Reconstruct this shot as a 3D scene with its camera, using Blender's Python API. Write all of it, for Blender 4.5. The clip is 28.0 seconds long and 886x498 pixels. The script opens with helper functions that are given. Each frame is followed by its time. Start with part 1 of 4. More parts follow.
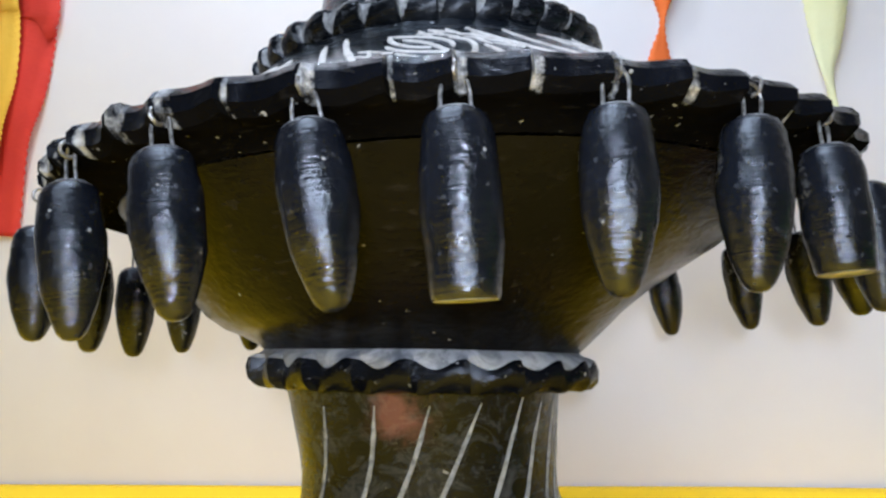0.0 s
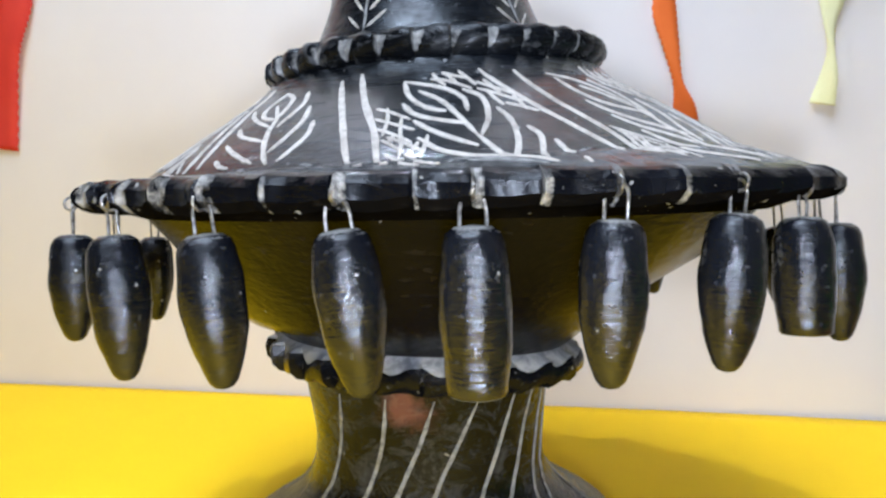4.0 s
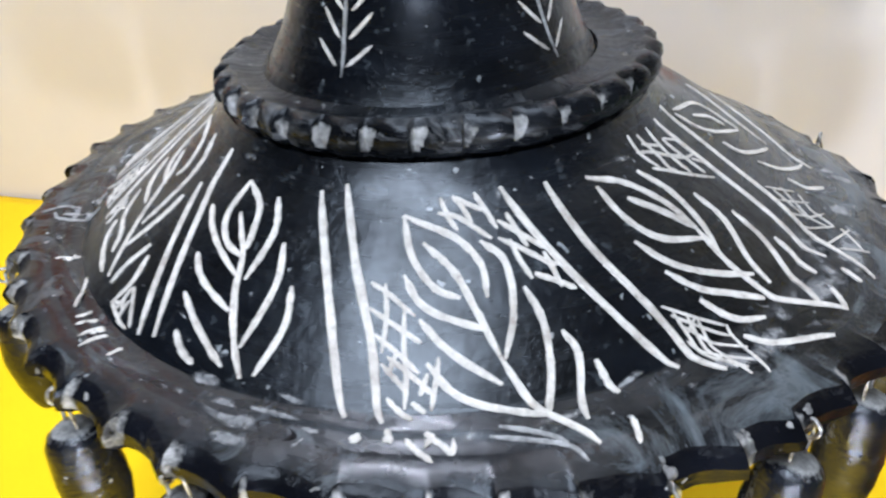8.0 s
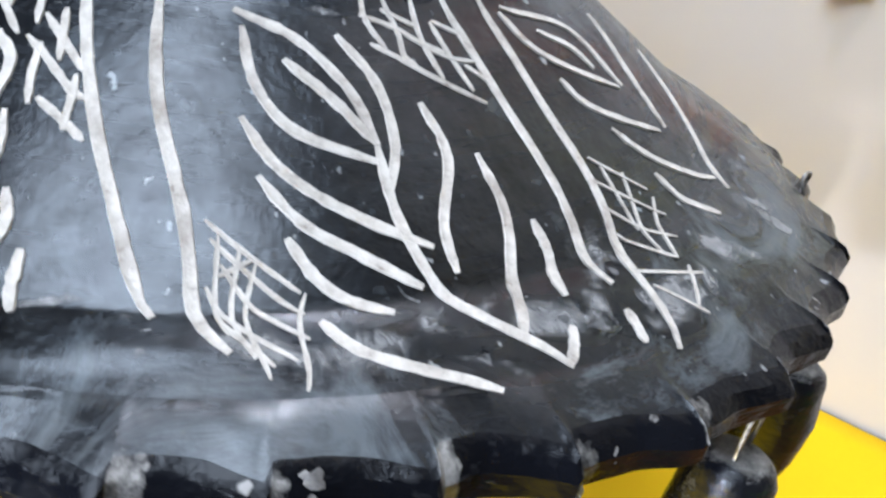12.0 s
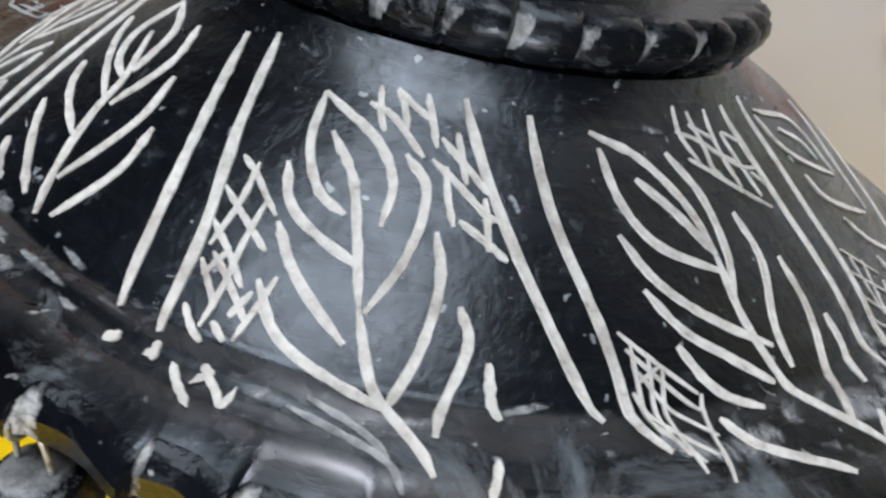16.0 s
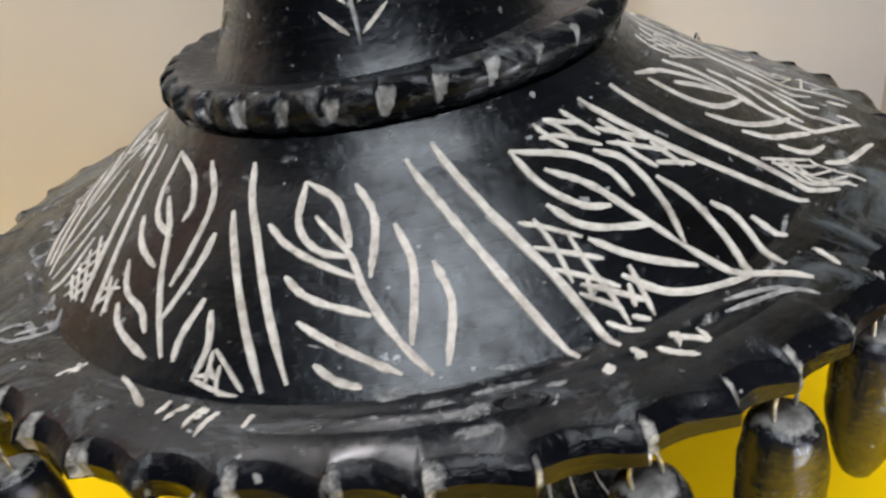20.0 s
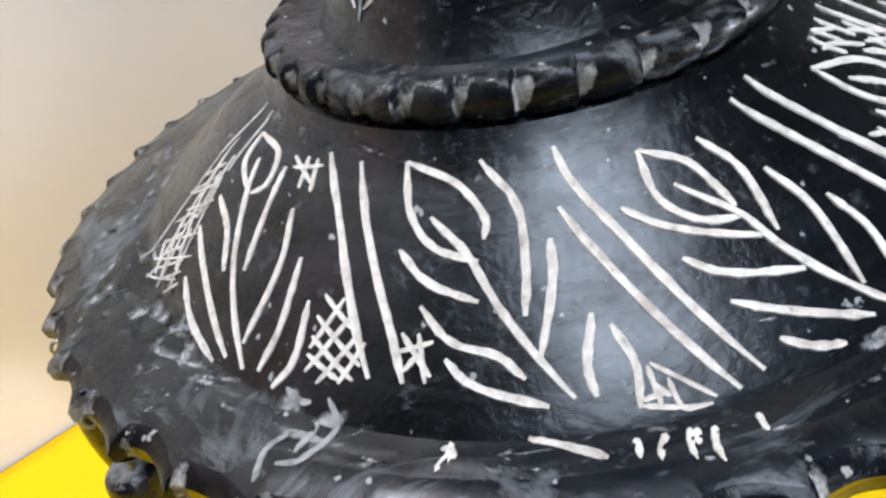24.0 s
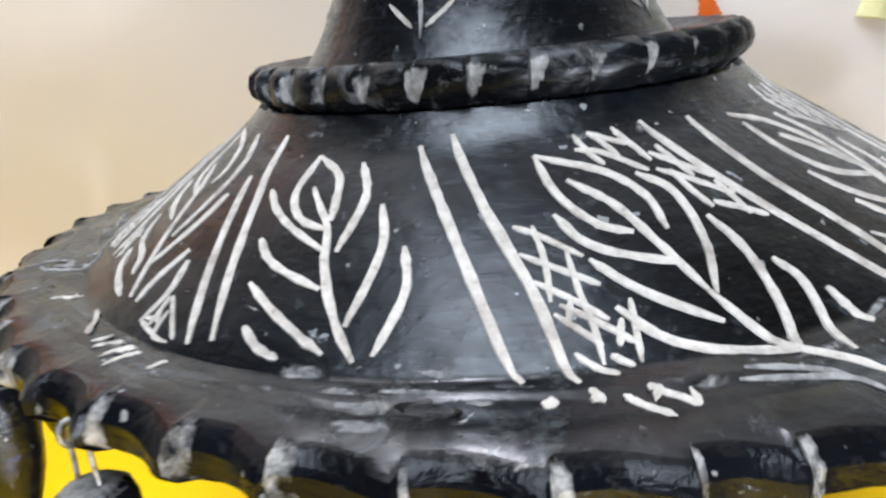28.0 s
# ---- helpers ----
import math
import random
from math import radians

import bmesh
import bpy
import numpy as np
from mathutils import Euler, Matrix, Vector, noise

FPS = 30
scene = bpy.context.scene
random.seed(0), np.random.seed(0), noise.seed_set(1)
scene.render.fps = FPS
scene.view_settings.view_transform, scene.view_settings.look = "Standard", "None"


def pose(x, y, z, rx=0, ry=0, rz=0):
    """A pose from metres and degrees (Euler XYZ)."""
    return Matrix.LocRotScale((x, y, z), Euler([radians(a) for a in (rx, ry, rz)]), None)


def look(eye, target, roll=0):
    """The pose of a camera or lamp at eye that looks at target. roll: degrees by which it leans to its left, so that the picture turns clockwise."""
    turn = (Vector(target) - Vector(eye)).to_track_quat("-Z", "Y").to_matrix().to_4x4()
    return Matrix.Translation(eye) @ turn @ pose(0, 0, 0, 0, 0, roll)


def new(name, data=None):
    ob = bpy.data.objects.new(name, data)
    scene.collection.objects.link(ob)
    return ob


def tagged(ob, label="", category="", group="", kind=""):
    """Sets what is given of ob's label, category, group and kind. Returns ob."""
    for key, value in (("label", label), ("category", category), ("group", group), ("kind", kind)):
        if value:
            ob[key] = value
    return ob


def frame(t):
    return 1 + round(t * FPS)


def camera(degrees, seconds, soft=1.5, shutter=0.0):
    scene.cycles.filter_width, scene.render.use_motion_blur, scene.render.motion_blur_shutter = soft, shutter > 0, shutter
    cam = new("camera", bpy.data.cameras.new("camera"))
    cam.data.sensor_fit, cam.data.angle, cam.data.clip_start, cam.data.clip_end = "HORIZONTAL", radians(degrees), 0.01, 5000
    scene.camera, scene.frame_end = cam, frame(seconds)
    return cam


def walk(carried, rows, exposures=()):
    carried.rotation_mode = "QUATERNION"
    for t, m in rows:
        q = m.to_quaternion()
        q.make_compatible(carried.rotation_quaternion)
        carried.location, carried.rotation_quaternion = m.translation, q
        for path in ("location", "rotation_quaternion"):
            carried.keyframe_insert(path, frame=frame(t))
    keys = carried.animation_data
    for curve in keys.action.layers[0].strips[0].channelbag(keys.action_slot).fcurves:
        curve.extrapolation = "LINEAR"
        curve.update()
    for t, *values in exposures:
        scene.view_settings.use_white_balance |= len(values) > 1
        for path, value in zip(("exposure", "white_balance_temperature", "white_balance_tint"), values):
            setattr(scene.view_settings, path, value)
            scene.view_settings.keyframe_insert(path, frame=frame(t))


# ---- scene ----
cam = camera(64.24, 28.0, soft=2.4, shutter=0.4)
# seconds, place, turn in degrees
PATH = [
    (0.0, 0.0092, -0.2956, 0.1253, 95.69, 3.97, 1.87),
    (0.5, 0.0097, -0.3036, 0.1219, 95.51, 3.77, 1.73),
    (1.0, 0.0091, -0.3070, 0.1218, 95.67, 3.90, 1.90),
    (1.5, 0.0107, -0.3105, 0.1249, 96.40, 3.92, 1.87),
    (2.0, 0.0102, -0.3107, 0.1256, 96.07, 4.21, 1.46),
    (2.5, 0.0087, -0.3134, 0.1257, 95.85, 4.02, 1.39),
    (4.5, 0.0028, -0.3218, 0.1993, 76.75, 2.62, 0.65),
    (5.0, -0.0025, -0.3311, 0.2106, 68.45, 4.02, -0.03),
    (5.5, -0.0016, -0.3217, 0.2411, 62.81, 4.15, -0.56),
    (6.0, -0.0030, -0.2988, 0.2749, 56.04, 4.35, -1.44),
    (6.5, -0.0143, -0.2871, 0.3097, 54.80, 3.59, -3.03),
    (7.0, -0.0084, -0.2757, 0.3240, 52.84, 2.74, -3.97),
    (7.5, -0.0084, -0.2517, 0.3150, 56.40, 2.06, -2.71),
    (8.0, 0.0034, -0.2361, 0.3044, 57.00, 2.28, -0.54),
    (8.5, 0.0168, -0.2198, 0.2925, 56.74, 2.09, 0.07),
    (9.0, 0.0213, -0.2097, 0.2843, 57.03, 2.83, 3.28),
    (9.5, 0.0363, -0.2008, 0.2768, 57.48, 2.60, 4.16),
    (10.0, 0.0538, -0.1934, 0.2719, 58.14, 2.10, 5.07),
    (10.5, 0.0646, -0.1850, 0.2681, 58.21, 0.30, 7.44),
    (11.0, 0.0784, -0.1805, 0.2685, 57.31, -2.88, 11.06),
    (11.5, 0.0951, -0.1725, 0.2587, 58.33, -5.24, 15.14),
    (13.5, 0.1202, -0.1708, 0.2413, 57.09, -17.29, 28.07),
    (14.0, 0.1081, -0.1818, 0.2447, 56.74, -16.12, 27.61),
    (14.5, 0.0972, -0.1895, 0.2485, 56.21, -16.00, 26.40),
    (15.0, 0.0781, -0.1924, 0.2515, 57.18, -13.63, 23.09),
    (15.5, 0.0587, -0.1944, 0.2561, 56.43, -13.27, 19.78),
    (16.0, 0.0376, -0.1983, 0.2656, 56.50, -11.43, 16.30),
    (16.5, 0.0302, -0.1979, 0.2593, 57.05, -8.44, 13.03),
    (17.0, 0.0132, -0.2036, 0.2654, 58.26, -5.99, 3.95),
    (17.5, -0.0031, -0.2043, 0.2699, 56.92, -2.99, -0.99),
    (18.0, -0.0240, -0.2059, 0.2746, 57.13, -0.96, -5.62),
    (18.5, -0.0421, -0.2024, 0.2757, 56.67, 3.27, -12.01),
    (19.0, -0.0593, -0.2023, 0.2814, 58.17, 5.25, -19.31),
    (19.5, -0.0705, -0.2143, 0.2782, 59.22, 9.52, -24.37),
    (20.0, -0.0825, -0.2155, 0.2812, 59.13, 9.78, -27.33),
    (20.5, -0.1132, -0.2141, 0.2826, 56.81, 10.30, -31.52),
    (22.5, -0.1442, -0.1609, 0.2947, 53.08, 10.50, -47.13),
    (23.0, -0.1551, -0.1455, 0.2952, 53.35, 11.36, -49.81),
    (23.5, -0.1627, -0.1295, 0.2943, 52.95, 11.76, -52.45),
    (24.0, -0.1670, -0.1168, 0.2965, 51.55, 12.14, -53.35),
    (24.5, -0.1753, -0.1215, 0.2958, 52.98, 11.08, -53.28),
    (25.0, -0.1755, -0.1323, 0.2855, 53.31, 10.14, -51.70),
    (25.5, -0.1650, -0.1611, 0.2793, 57.57, 8.79, -43.64),
    (26.0, -0.1413, -0.1863, 0.2703, 58.41, 6.96, -36.68),
    (26.5, -0.1212, -0.2031, 0.2685, 63.10, 6.53, -27.75),
    (27.0, -0.0909, -0.2274, 0.2640, 67.97, 6.33, -18.85),
    (27.5, -0.0665, -0.2371, 0.2546, 70.90, 5.37, -12.82),
    (28.0, -0.0428, -0.2200, 0.2425, 71.92, 4.73, -7.40),
]
walk(cam, [(row[0], pose(*row[1:])) for row in PATH], exposures=[
    (0.0, -0.1, 5550, 18), (2.5, -0.12, 5600, 18), (4.5, -0.05, 6000, 18), (5.0, -0.08, 6250, 18), (6.4, -0.1, 6050, 18), (7.1, -0.15, 6050, 18), (8.0, 0.1, 5900, 18), (9.0, 0.3, 5900, 18), (11.0, 0.3, 5950, 18), (14.0, -0.3, 5950, 17),
    (16.0, -0.28, 6250, 17), (17.5, -0.45, 6350, 17), (19.0, -0.65, 6900, 18), (20.5, -0.25, 6700, 18), (23.0, 0.0, 6350, 19), (24.0, 0.1, 6200, 19), (25.0, -0.05, 6400, 19), (26.0, -0.25, 6550, 18), (27.0, -0.35, 6850, 18), (28.0, -0.05, 6250, 18),
])

# ---- light ----
world = bpy.data.worlds.new("room_air")
world.use_nodes = True
world.node_tree.nodes["Background"].inputs[0].default_value = (0.9, 0.93, 1.0, 1)
world.node_tree.nodes["Background"].inputs[1].default_value = 0.010
scene.world = world


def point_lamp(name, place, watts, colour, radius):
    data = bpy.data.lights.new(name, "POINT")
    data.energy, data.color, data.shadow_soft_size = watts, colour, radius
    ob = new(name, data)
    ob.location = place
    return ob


def area_lamp(name, place, target, watts, colour, wide, high):
    data = bpy.data.lights.new(name, "AREA")
    data.shape, data.size, data.size_y = "RECTANGLE", wide, high
    data.energy, data.color = watts, colour
    ob = new(name, data)
    ob.matrix_basis = look(place, target)
    return ob


point_lamp("wall_bulb", (-0.05, 0.150, 0.74), 5.8, (0.92, 0.96, 1.0), 0.011)
area_lamp("ceiling_panel", (-0.22, -0.42, 1.55), (-0.02, -0.1, 0.1), 25.0, (0.80, 0.93, 1.0), 0.75, 0.85)
area_lamp("window_light", (-0.35, -2.35, 0.75), (0.0, 0.0, 0.1), 9.0, (0.80, 0.91, 1.0), 0.55, 0.65)
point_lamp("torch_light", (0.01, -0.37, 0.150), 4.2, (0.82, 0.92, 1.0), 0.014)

# ---- materials ----


def material(name, colour, rough=0.5, metal=0.0):
    m = bpy.data.materials.new(name)
    m.use_nodes = True
    b = m.node_tree.nodes["Principled BSDF"]
    b.inputs["Base Color"].default_value = (*colour, 1)
    b.inputs["Roughness"].default_value = rough
    b.inputs["Metallic"].default_value = metal
    return m


def noise_node(m, scale, detail=6.0, rough=0.6, coords="Object"):
    n = m.node_tree.nodes
    c = n.new("ShaderNodeTexCoord")
    t = n.new("ShaderNodeTexNoise")
    t.inputs["Scale"].default_value, t.inputs["Detail"].default_value, t.inputs["Roughness"].default_value = scale, detail, rough
    m.node_tree.links.new(c.outputs[coords], t.inputs["Vector"])
    return t


def ramp(m, source, stops):
    r = m.node_tree.nodes.new("ShaderNodeValToRGB")
    e = r.color_ramp.elements
    while len(e) < len(stops):
        e.new(0.5)
    for k, (p, c) in enumerate(stops):
        e[k].position, e[k].color = p, (*c, 1) if len(c) == 3 else c
    m.node_tree.links.new(source, r.inputs[0])
    return r


def mix(m, factor, a, b, blend="MIX"):
    x = m.node_tree.nodes.new("ShaderNodeMix")
    x.data_type, x.blend_type = "RGBA", blend
    for k, v in ((0, factor), (6, a), (7, b)):
        if hasattr(v, "node"):
            m.node_tree.links.new(v, x.inputs[k])
        else:
            x.inputs[k].default_value = v if k == 0 else (*v, 1)
    return x.outputs[2]


def bump(m, sources, distance):
    """Relief from several heights, (output, weight)."""
    n, links = m.node_tree.nodes, m.node_tree.links
    last = None
    for out, weight in sources:
        b = n.new("ShaderNodeBump")
        b.inputs["Strength"].default_value, b.inputs["Distance"].default_value = weight, distance
        links.new(out, b.inputs["Height"])
        if last:
            links.new(last, b.inputs["Normal"])
        last = b.outputs[0]
    links.new(last, n["Principled BSDF"].inputs["Normal"])


def clay(name, dark, light, dust, dust_from, rough, shine, ledge=None, brushed=1.0, smeared=True, stain=None, haze=0.0, specks=0.715, lines=5.0, soft_dust=0.12):
    """Smoke-fired clay: black ground, greyer clouds, pale dust in patches and specks."""
    m = material(name, dark)
    links, b = m.node_tree.links, m.node_tree.nodes["Principled BSDF"]
    cloud, grain, speck = noise_node(m, 30, 4), noise_node(m, 700, 4), noise_node(m, 300, 2, 0.4)
    streak = noise_node(m, 90, 5, 0.65)
    press = m.node_tree.nodes.new("ShaderNodeMapping")
    press.inputs["Scale"].default_value = (0.35, 0.35, lines)
    links.new(streak.inputs["Vector"].links[0].from_socket, press.inputs["Vector"])
    links.new(press.outputs[0], streak.inputs["Vector"])
    base = mix(m, ramp(m, cloud.outputs[0], [(0.35, (0, 0, 0)), (0.7, (1, 1, 1))]).outputs[0], dark, light)
    # dust smeared round the axis: angle, distance and height as coordinates
    n = m.node_tree.nodes
    patch = noise_node(m, 70, 9, 0.74)
    patch.inputs["Distortion"].default_value = 0.9
    co, parts, round_, wide, size, put = n.new("ShaderNodeTexCoord"), n.new("ShaderNodeSeparateXYZ"), n.new("ShaderNodeMath"), n.new("ShaderNodeMath"), n.new("ShaderNodeVectorMath"), n.new("ShaderNodeCombineXYZ")
    round_.operation, wide.operation, size.operation = "ARCTAN2", "MULTIPLY", "LENGTH"
    wide.inputs[1].default_value = 0.055
    links.new(co.outputs["Object"], parts.inputs[0])
    links.new(parts.outputs[0], round_.inputs[0])
    flip = n.new("ShaderNodeMath")
    flip.operation = "MULTIPLY"
    flip.inputs[1].default_value = -1.0
    links.new(parts.outputs[1], flip.inputs[0])
    links.new(flip.outputs[0], round_.inputs[1])
    links.new(round_.outputs[0], wide.inputs[0])
    links.new(co.outputs["Object"], size.inputs[0])
    links.new(wide.outputs[0], put.inputs[0])
    links.new(size.outputs["Value"], put.inputs[1])
    links.new(parts.outputs[2], put.inputs[2])
    if smeared:
        links.new(put.outputs[0], patch.inputs["Vector"])
    height = patch.outputs[0]
    if ledge:
        # dust gathers on the flat ledge, from one distance off the axis to another
        n = m.node_tree.nodes
        co, flat, far, fit, add = n.new("ShaderNodeTexCoord"), n.new("ShaderNodeVectorMath"), n.new("ShaderNodeVectorMath"), n.new("ShaderNodeMapRange"), n.new("ShaderNodeMath")
        flat.operation, far.operation, add.operation = "MULTIPLY", "LENGTH", "ADD"
        flat.inputs[1].default_value = (1, 1, 0)
        links.new(co.outputs["Object"], flat.inputs[0])
        links.new(flat.outputs[0], far.inputs[0])
        links.new(far.outputs["Value"], fit.inputs["Value"])
        fit.inputs["From Min"].default_value, fit.inputs["From Max"].default_value = ledge[0], ledge[1]
        fit.inputs["To Min"].default_value, fit.inputs["To Max"].default_value = 0.0, ledge[2]
        links.new(patch.outputs[0], add.inputs[0])
        links.new(fit.outputs[0], add.inputs[1])
        height = add.outputs[0]
    # fine scratches round the axis, polish rubbed off along them
    scratch = noise_node(m, 300, 4, 0.6)
    if smeared:
        links.new(put.outputs[0], scratch.inputs["Vector"])
    thin = ramp(m, scratch.outputs[0], [(0.60, (0, 0, 0)), (0.70, (0.16, 0.16, 0.16))])
    base = mix(m, thin.outputs[0], base, dust)
    dusty = ramp(m, height, [(dust_from, (0, 0, 0)), (dust_from + soft_dust, (0.52, 0.52, 0.52))])
    base = mix(m, dusty.outputs[0], base, dust)
    if stain:
        # a reddish patch left by the firing
        far, spread, near = n.new("ShaderNodeVectorMath"), n.new("ShaderNodeMath"), n.new("ShaderNodeMath")
        far.operation, spread.operation, near.operation = "DISTANCE", "MULTIPLY_ADD", "ADD"
        far.inputs[1].default_value = stain
        links.new(co.outputs["Object"], far.inputs[0])
        spread.inputs[1].default_value, spread.inputs[2].default_value = 0.03, -0.015
        links.new(noise_node(m, 90, 5, 0.6).outputs[0], spread.inputs[0])
        links.new(far.outputs["Value"], near.inputs[0])
        links.new(spread.outputs[0], near.inputs[1])
        red = ramp(m, near.outputs[0], [(0.004, (0.85, 0.85, 0.85)), (0.0125, (0, 0, 0))])
        base = mix(m, red.outputs[0], base, (0.16, 0.062, 0.045))
    dots = ramp(m, speck.outputs[0], [(specks, (0, 0, 0)), (specks + 0.045, (0.7, 0.7, 0.7))])
    base = mix(m, dots.outputs[0], base, (0.4, 0.38, 0.35))
    # unpolished cut patches, stored on the mesh
    worn, rub = n.new("ShaderNodeAttribute"), n.new("ShaderNodeMath")
    worn.attribute_name, rub.operation = "cut", "MULTIPLY_ADD"
    rub.inputs[1].default_value = 0.8
    flaky = noise_node(m, 190, 6, 0.7)
    links.new(flaky.outputs[0], rub.inputs[0])
    links.new(worn.outputs["Fac"], rub.inputs[2])
    bare = ramp(m, rub.outputs[0], [(0.80, (0, 0, 0)), (0.97, (1, 1, 1))])
    raw = ramp(m, flaky.outputs[0], [(0.30, (0.07, 0.066, 0.062)), (0.5, (0.21, 0.20, 0.185)), (0.70, (0.42, 0.40, 0.37))])
    base = mix(m, bare.outputs[0], base, raw.outputs[0])
    links.new(base, b.inputs["Base Color"])
    r = ramp(m, streak.outputs[0], [(0.3, (rough - 0.07,) * 3), (0.75, (rough + 0.12,) * 3)])
    r2 = mix(m, dusty.outputs[0], r.outputs[0], (0.8, 0.8, 0.8))
    r2 = mix(m, bare.outputs[0], r2, (0.75, 0.75, 0.75))
    links.new(r2, b.inputs["Roughness"])
    bump(m, [(cloud.outputs[0], 0.26), (streak.outputs[0], 0.06 * brushed), (scratch.outputs[0], 0.14), (grain.outputs[0], 0.09)], 0.004)
    b.inputs["Specular IOR Level"].default_value = shine
    # a thin dull film over the polish
    b.inputs["Coat Roughness"].default_value, b.inputs["Coat IOR"].default_value = 0.24, 1.45
    if haze:
        film = noise_node(m, 130, 8, 0.72)
        if smeared:
            links.new(put.outputs[0], film.inputs["Vector"])
        patchy = ramp(m, film.outputs[0], [(0.34, (haze * 0.30,) * 3), (0.66, (min(1.0, haze * 1.45),) * 3)])
        links.new(patchy.outputs[0], b.inputs["Coat Weight"])
    b.inputs["Coat Tint"].default_value = (0.80, 0.91, 1.0, 1)
    return m


BLACK = clay("burnished_black_clay", (0.0009, 0.0010, 0.0013), (0.0050, 0.0062, 0.0086), (0.19, 0.198, 0.195), 0.625, 0.24, 0.20, ledge=(0.117, 0.137, 0.105), brushed=0.6, haze=0.63)
DUSTY = clay("dusty_black_clay", (0.10, 0.10, 0.105), (0.24, 0.24, 0.25), (0.48, 0.475, 0.47), 0.42, 0.6, 0.3)
GREY = clay("grey_fired_clay", (0.0018, 0.0020, 0.0024), (0.0065, 0.007, 0.0082), (0.15, 0.152, 0.160), 0.50, 0.21, 0.18, brushed=0.3, stain=(-0.0165, -0.0468, 0.0945), ledge=(0.053, 0.084, 0.20), haze=0.12, specks=0.74, soft_dust=0.30)
GLOSS = clay("polished_black_clay", (0.0018, 0.0020, 0.0028), (0.0050, 0.0056, 0.0080), (0.12, 0.12, 0.12), 0.66, 0.20, 0.17, brushed=0.4)
WORN = clay("dust_smeared_black_clay", (0.0020, 0.0023, 0.0028), (0.009, 0.010, 0.012), (0.19, 0.188, 0.185), 0.535, 0.25, 0.13, brushed=0.6, haze=0.18)
UNDER = clay("smoked_black_clay", (0.0022, 0.0019, 0.0017), (0.0050, 0.0038, 0.0028), (0.06, 0.05, 0.04), 0.72, 0.18, 0.08, brushed=0.06, specks=0.755, lines=0.8)
DROP = clay("hand_rolled_black_clay", (0.0020, 0.0024, 0.0034), (0.0080, 0.0090, 0.0125), (0.16, 0.16, 0.165), 0.60, 0.17, 0.58, brushed=2.6, smeared=False, haze=0.0, specks=0.75, lines=14.0)
# glossless black for the rim's underside, standing in for the shade there
RIM_SHADE = clay("matte_shade_clay", (0.0022, 0.0020, 0.0018), (0.0050, 0.0044, 0.0038), (0.05, 0.045, 0.04), 0.70, 0.70, 0.0, brushed=0.3)


def incised():
    m = material("white_filled_groove", (0.72, 0.67, 0.57), 0.85)
    b = m.node_tree.nodes["Principled BSDF"]
    n = noise_node(m, 330, 5, 0.7)
    c = ramp(m, n.outputs[0], [(0.25, (0.20, 0.15, 0.12)), (0.40, (0.50, 0.45, 0.385)), (0.60, (0.66, 0.61, 0.54))])
    # rubbed thin here and there, the brown clay showing
    thin = ramp(m, noise_node(m, 75, 5, 0.65).outputs[0], [(0.52, (0, 0, 0)), (0.70, (0.75, 0.75, 0.75))])
    m.node_tree.links.new(mix(m, thin.outputs[0], c.outputs[0], (0.27, 0.225, 0.185)), b.inputs["Base Color"])
    bump(m, [(n.outputs[0], 0.6)], 0.0010)
    return m


GROOVE = incised()
FAINT = material("worn_grey_groove", (0.27, 0.26, 0.245), 0.85)
_n = noise_node(FAINT, 300, 5, 0.7)
FAINT.node_tree.links.new(ramp(FAINT, _n.outputs[0], [(0.3, (0.09, 0.085, 0.08)), (0.65, (0.36, 0.35, 0.33))]).outputs[0], FAINT.node_tree.nodes["Principled BSDF"].inputs["Base Color"])
CUT = material("unpolished_cut_clay", (0.2, 0.19, 0.175), 0.8)
_n = noise_node(CUT, 160, 6, 0.7)
CUT.node_tree.links.new(ramp(CUT, _n.outputs[0], [(0.3, (0.05, 0.047, 0.043)), (0.5, (0.16, 0.15, 0.14)), (0.7, (0.40, 0.375, 0.345))]).outputs[0], CUT.node_tree.nodes["Principled BSDF"].inputs["Base Color"])
bump(CUT, [(_n.outputs[0], 0.5)], 0.001)
WIRE = material("dull_galvanised_wire", (0.33, 0.32, 0.30), 0.45, 0.85)
_n = noise_node(WIRE, 500, 3)
WIRE.node_tree.links.new(ramp(WIRE, _n.outputs[0], [(0.35, (0.14, 0.125, 0.11)), (0.65, (0.42, 0.40, 0.37))]).outputs[0], WIRE.node_tree.nodes["Principled BSDF"].inputs["Base Color"])


def plain(name, a, b_, scale, rough, relief=0.2, fine=900):
    m = material(name, a, rough)
    n, f = noise_node(m, scale, 6, 0.6), noise_node(m, fine, 3, 0.6)
    m.node_tree.links.new(ramp(m, n.outputs[0], [(0.3, a), (0.7, b_)]).outputs[0], m.node_tree.nodes["Principled BSDF"].inputs["Base Color"])
    bump(m, [(n.outputs[0], relief), (f.outputs[0], relief * 0.5)], 0.002)
    return m


YELLOW = plain("yellow_table_paper", (0.93, 0.57, 0.0), (0.96, 0.62, 0.0), 7, 0.62, 0.12, 1400)
YELLOW.node_tree.nodes["Principled BSDF"].inputs["Specular IOR Level"].default_value = 0.12
PLASTER = plain("cream_wall_paint", (0.81, 0.735, 0.68), (0.86, 0.795, 0.74), 5, 0.8, 0.15, 700)
TAN = plain("tan_wall_paint", (0.60, 0.51, 0.38), (0.66, 0.57, 0.44), 5, 0.8, 0.15, 700)
PALE = plain("grey_white_paint", (0.50, 0.49, 0.45), (0.57, 0.56, 0.52), 5, 0.8, 0.15, 700)
RUST = plain("orange_brown_varnish", (0.42, 0.15, 0.02), (0.52, 0.20, 0.03), 14, 0.4)
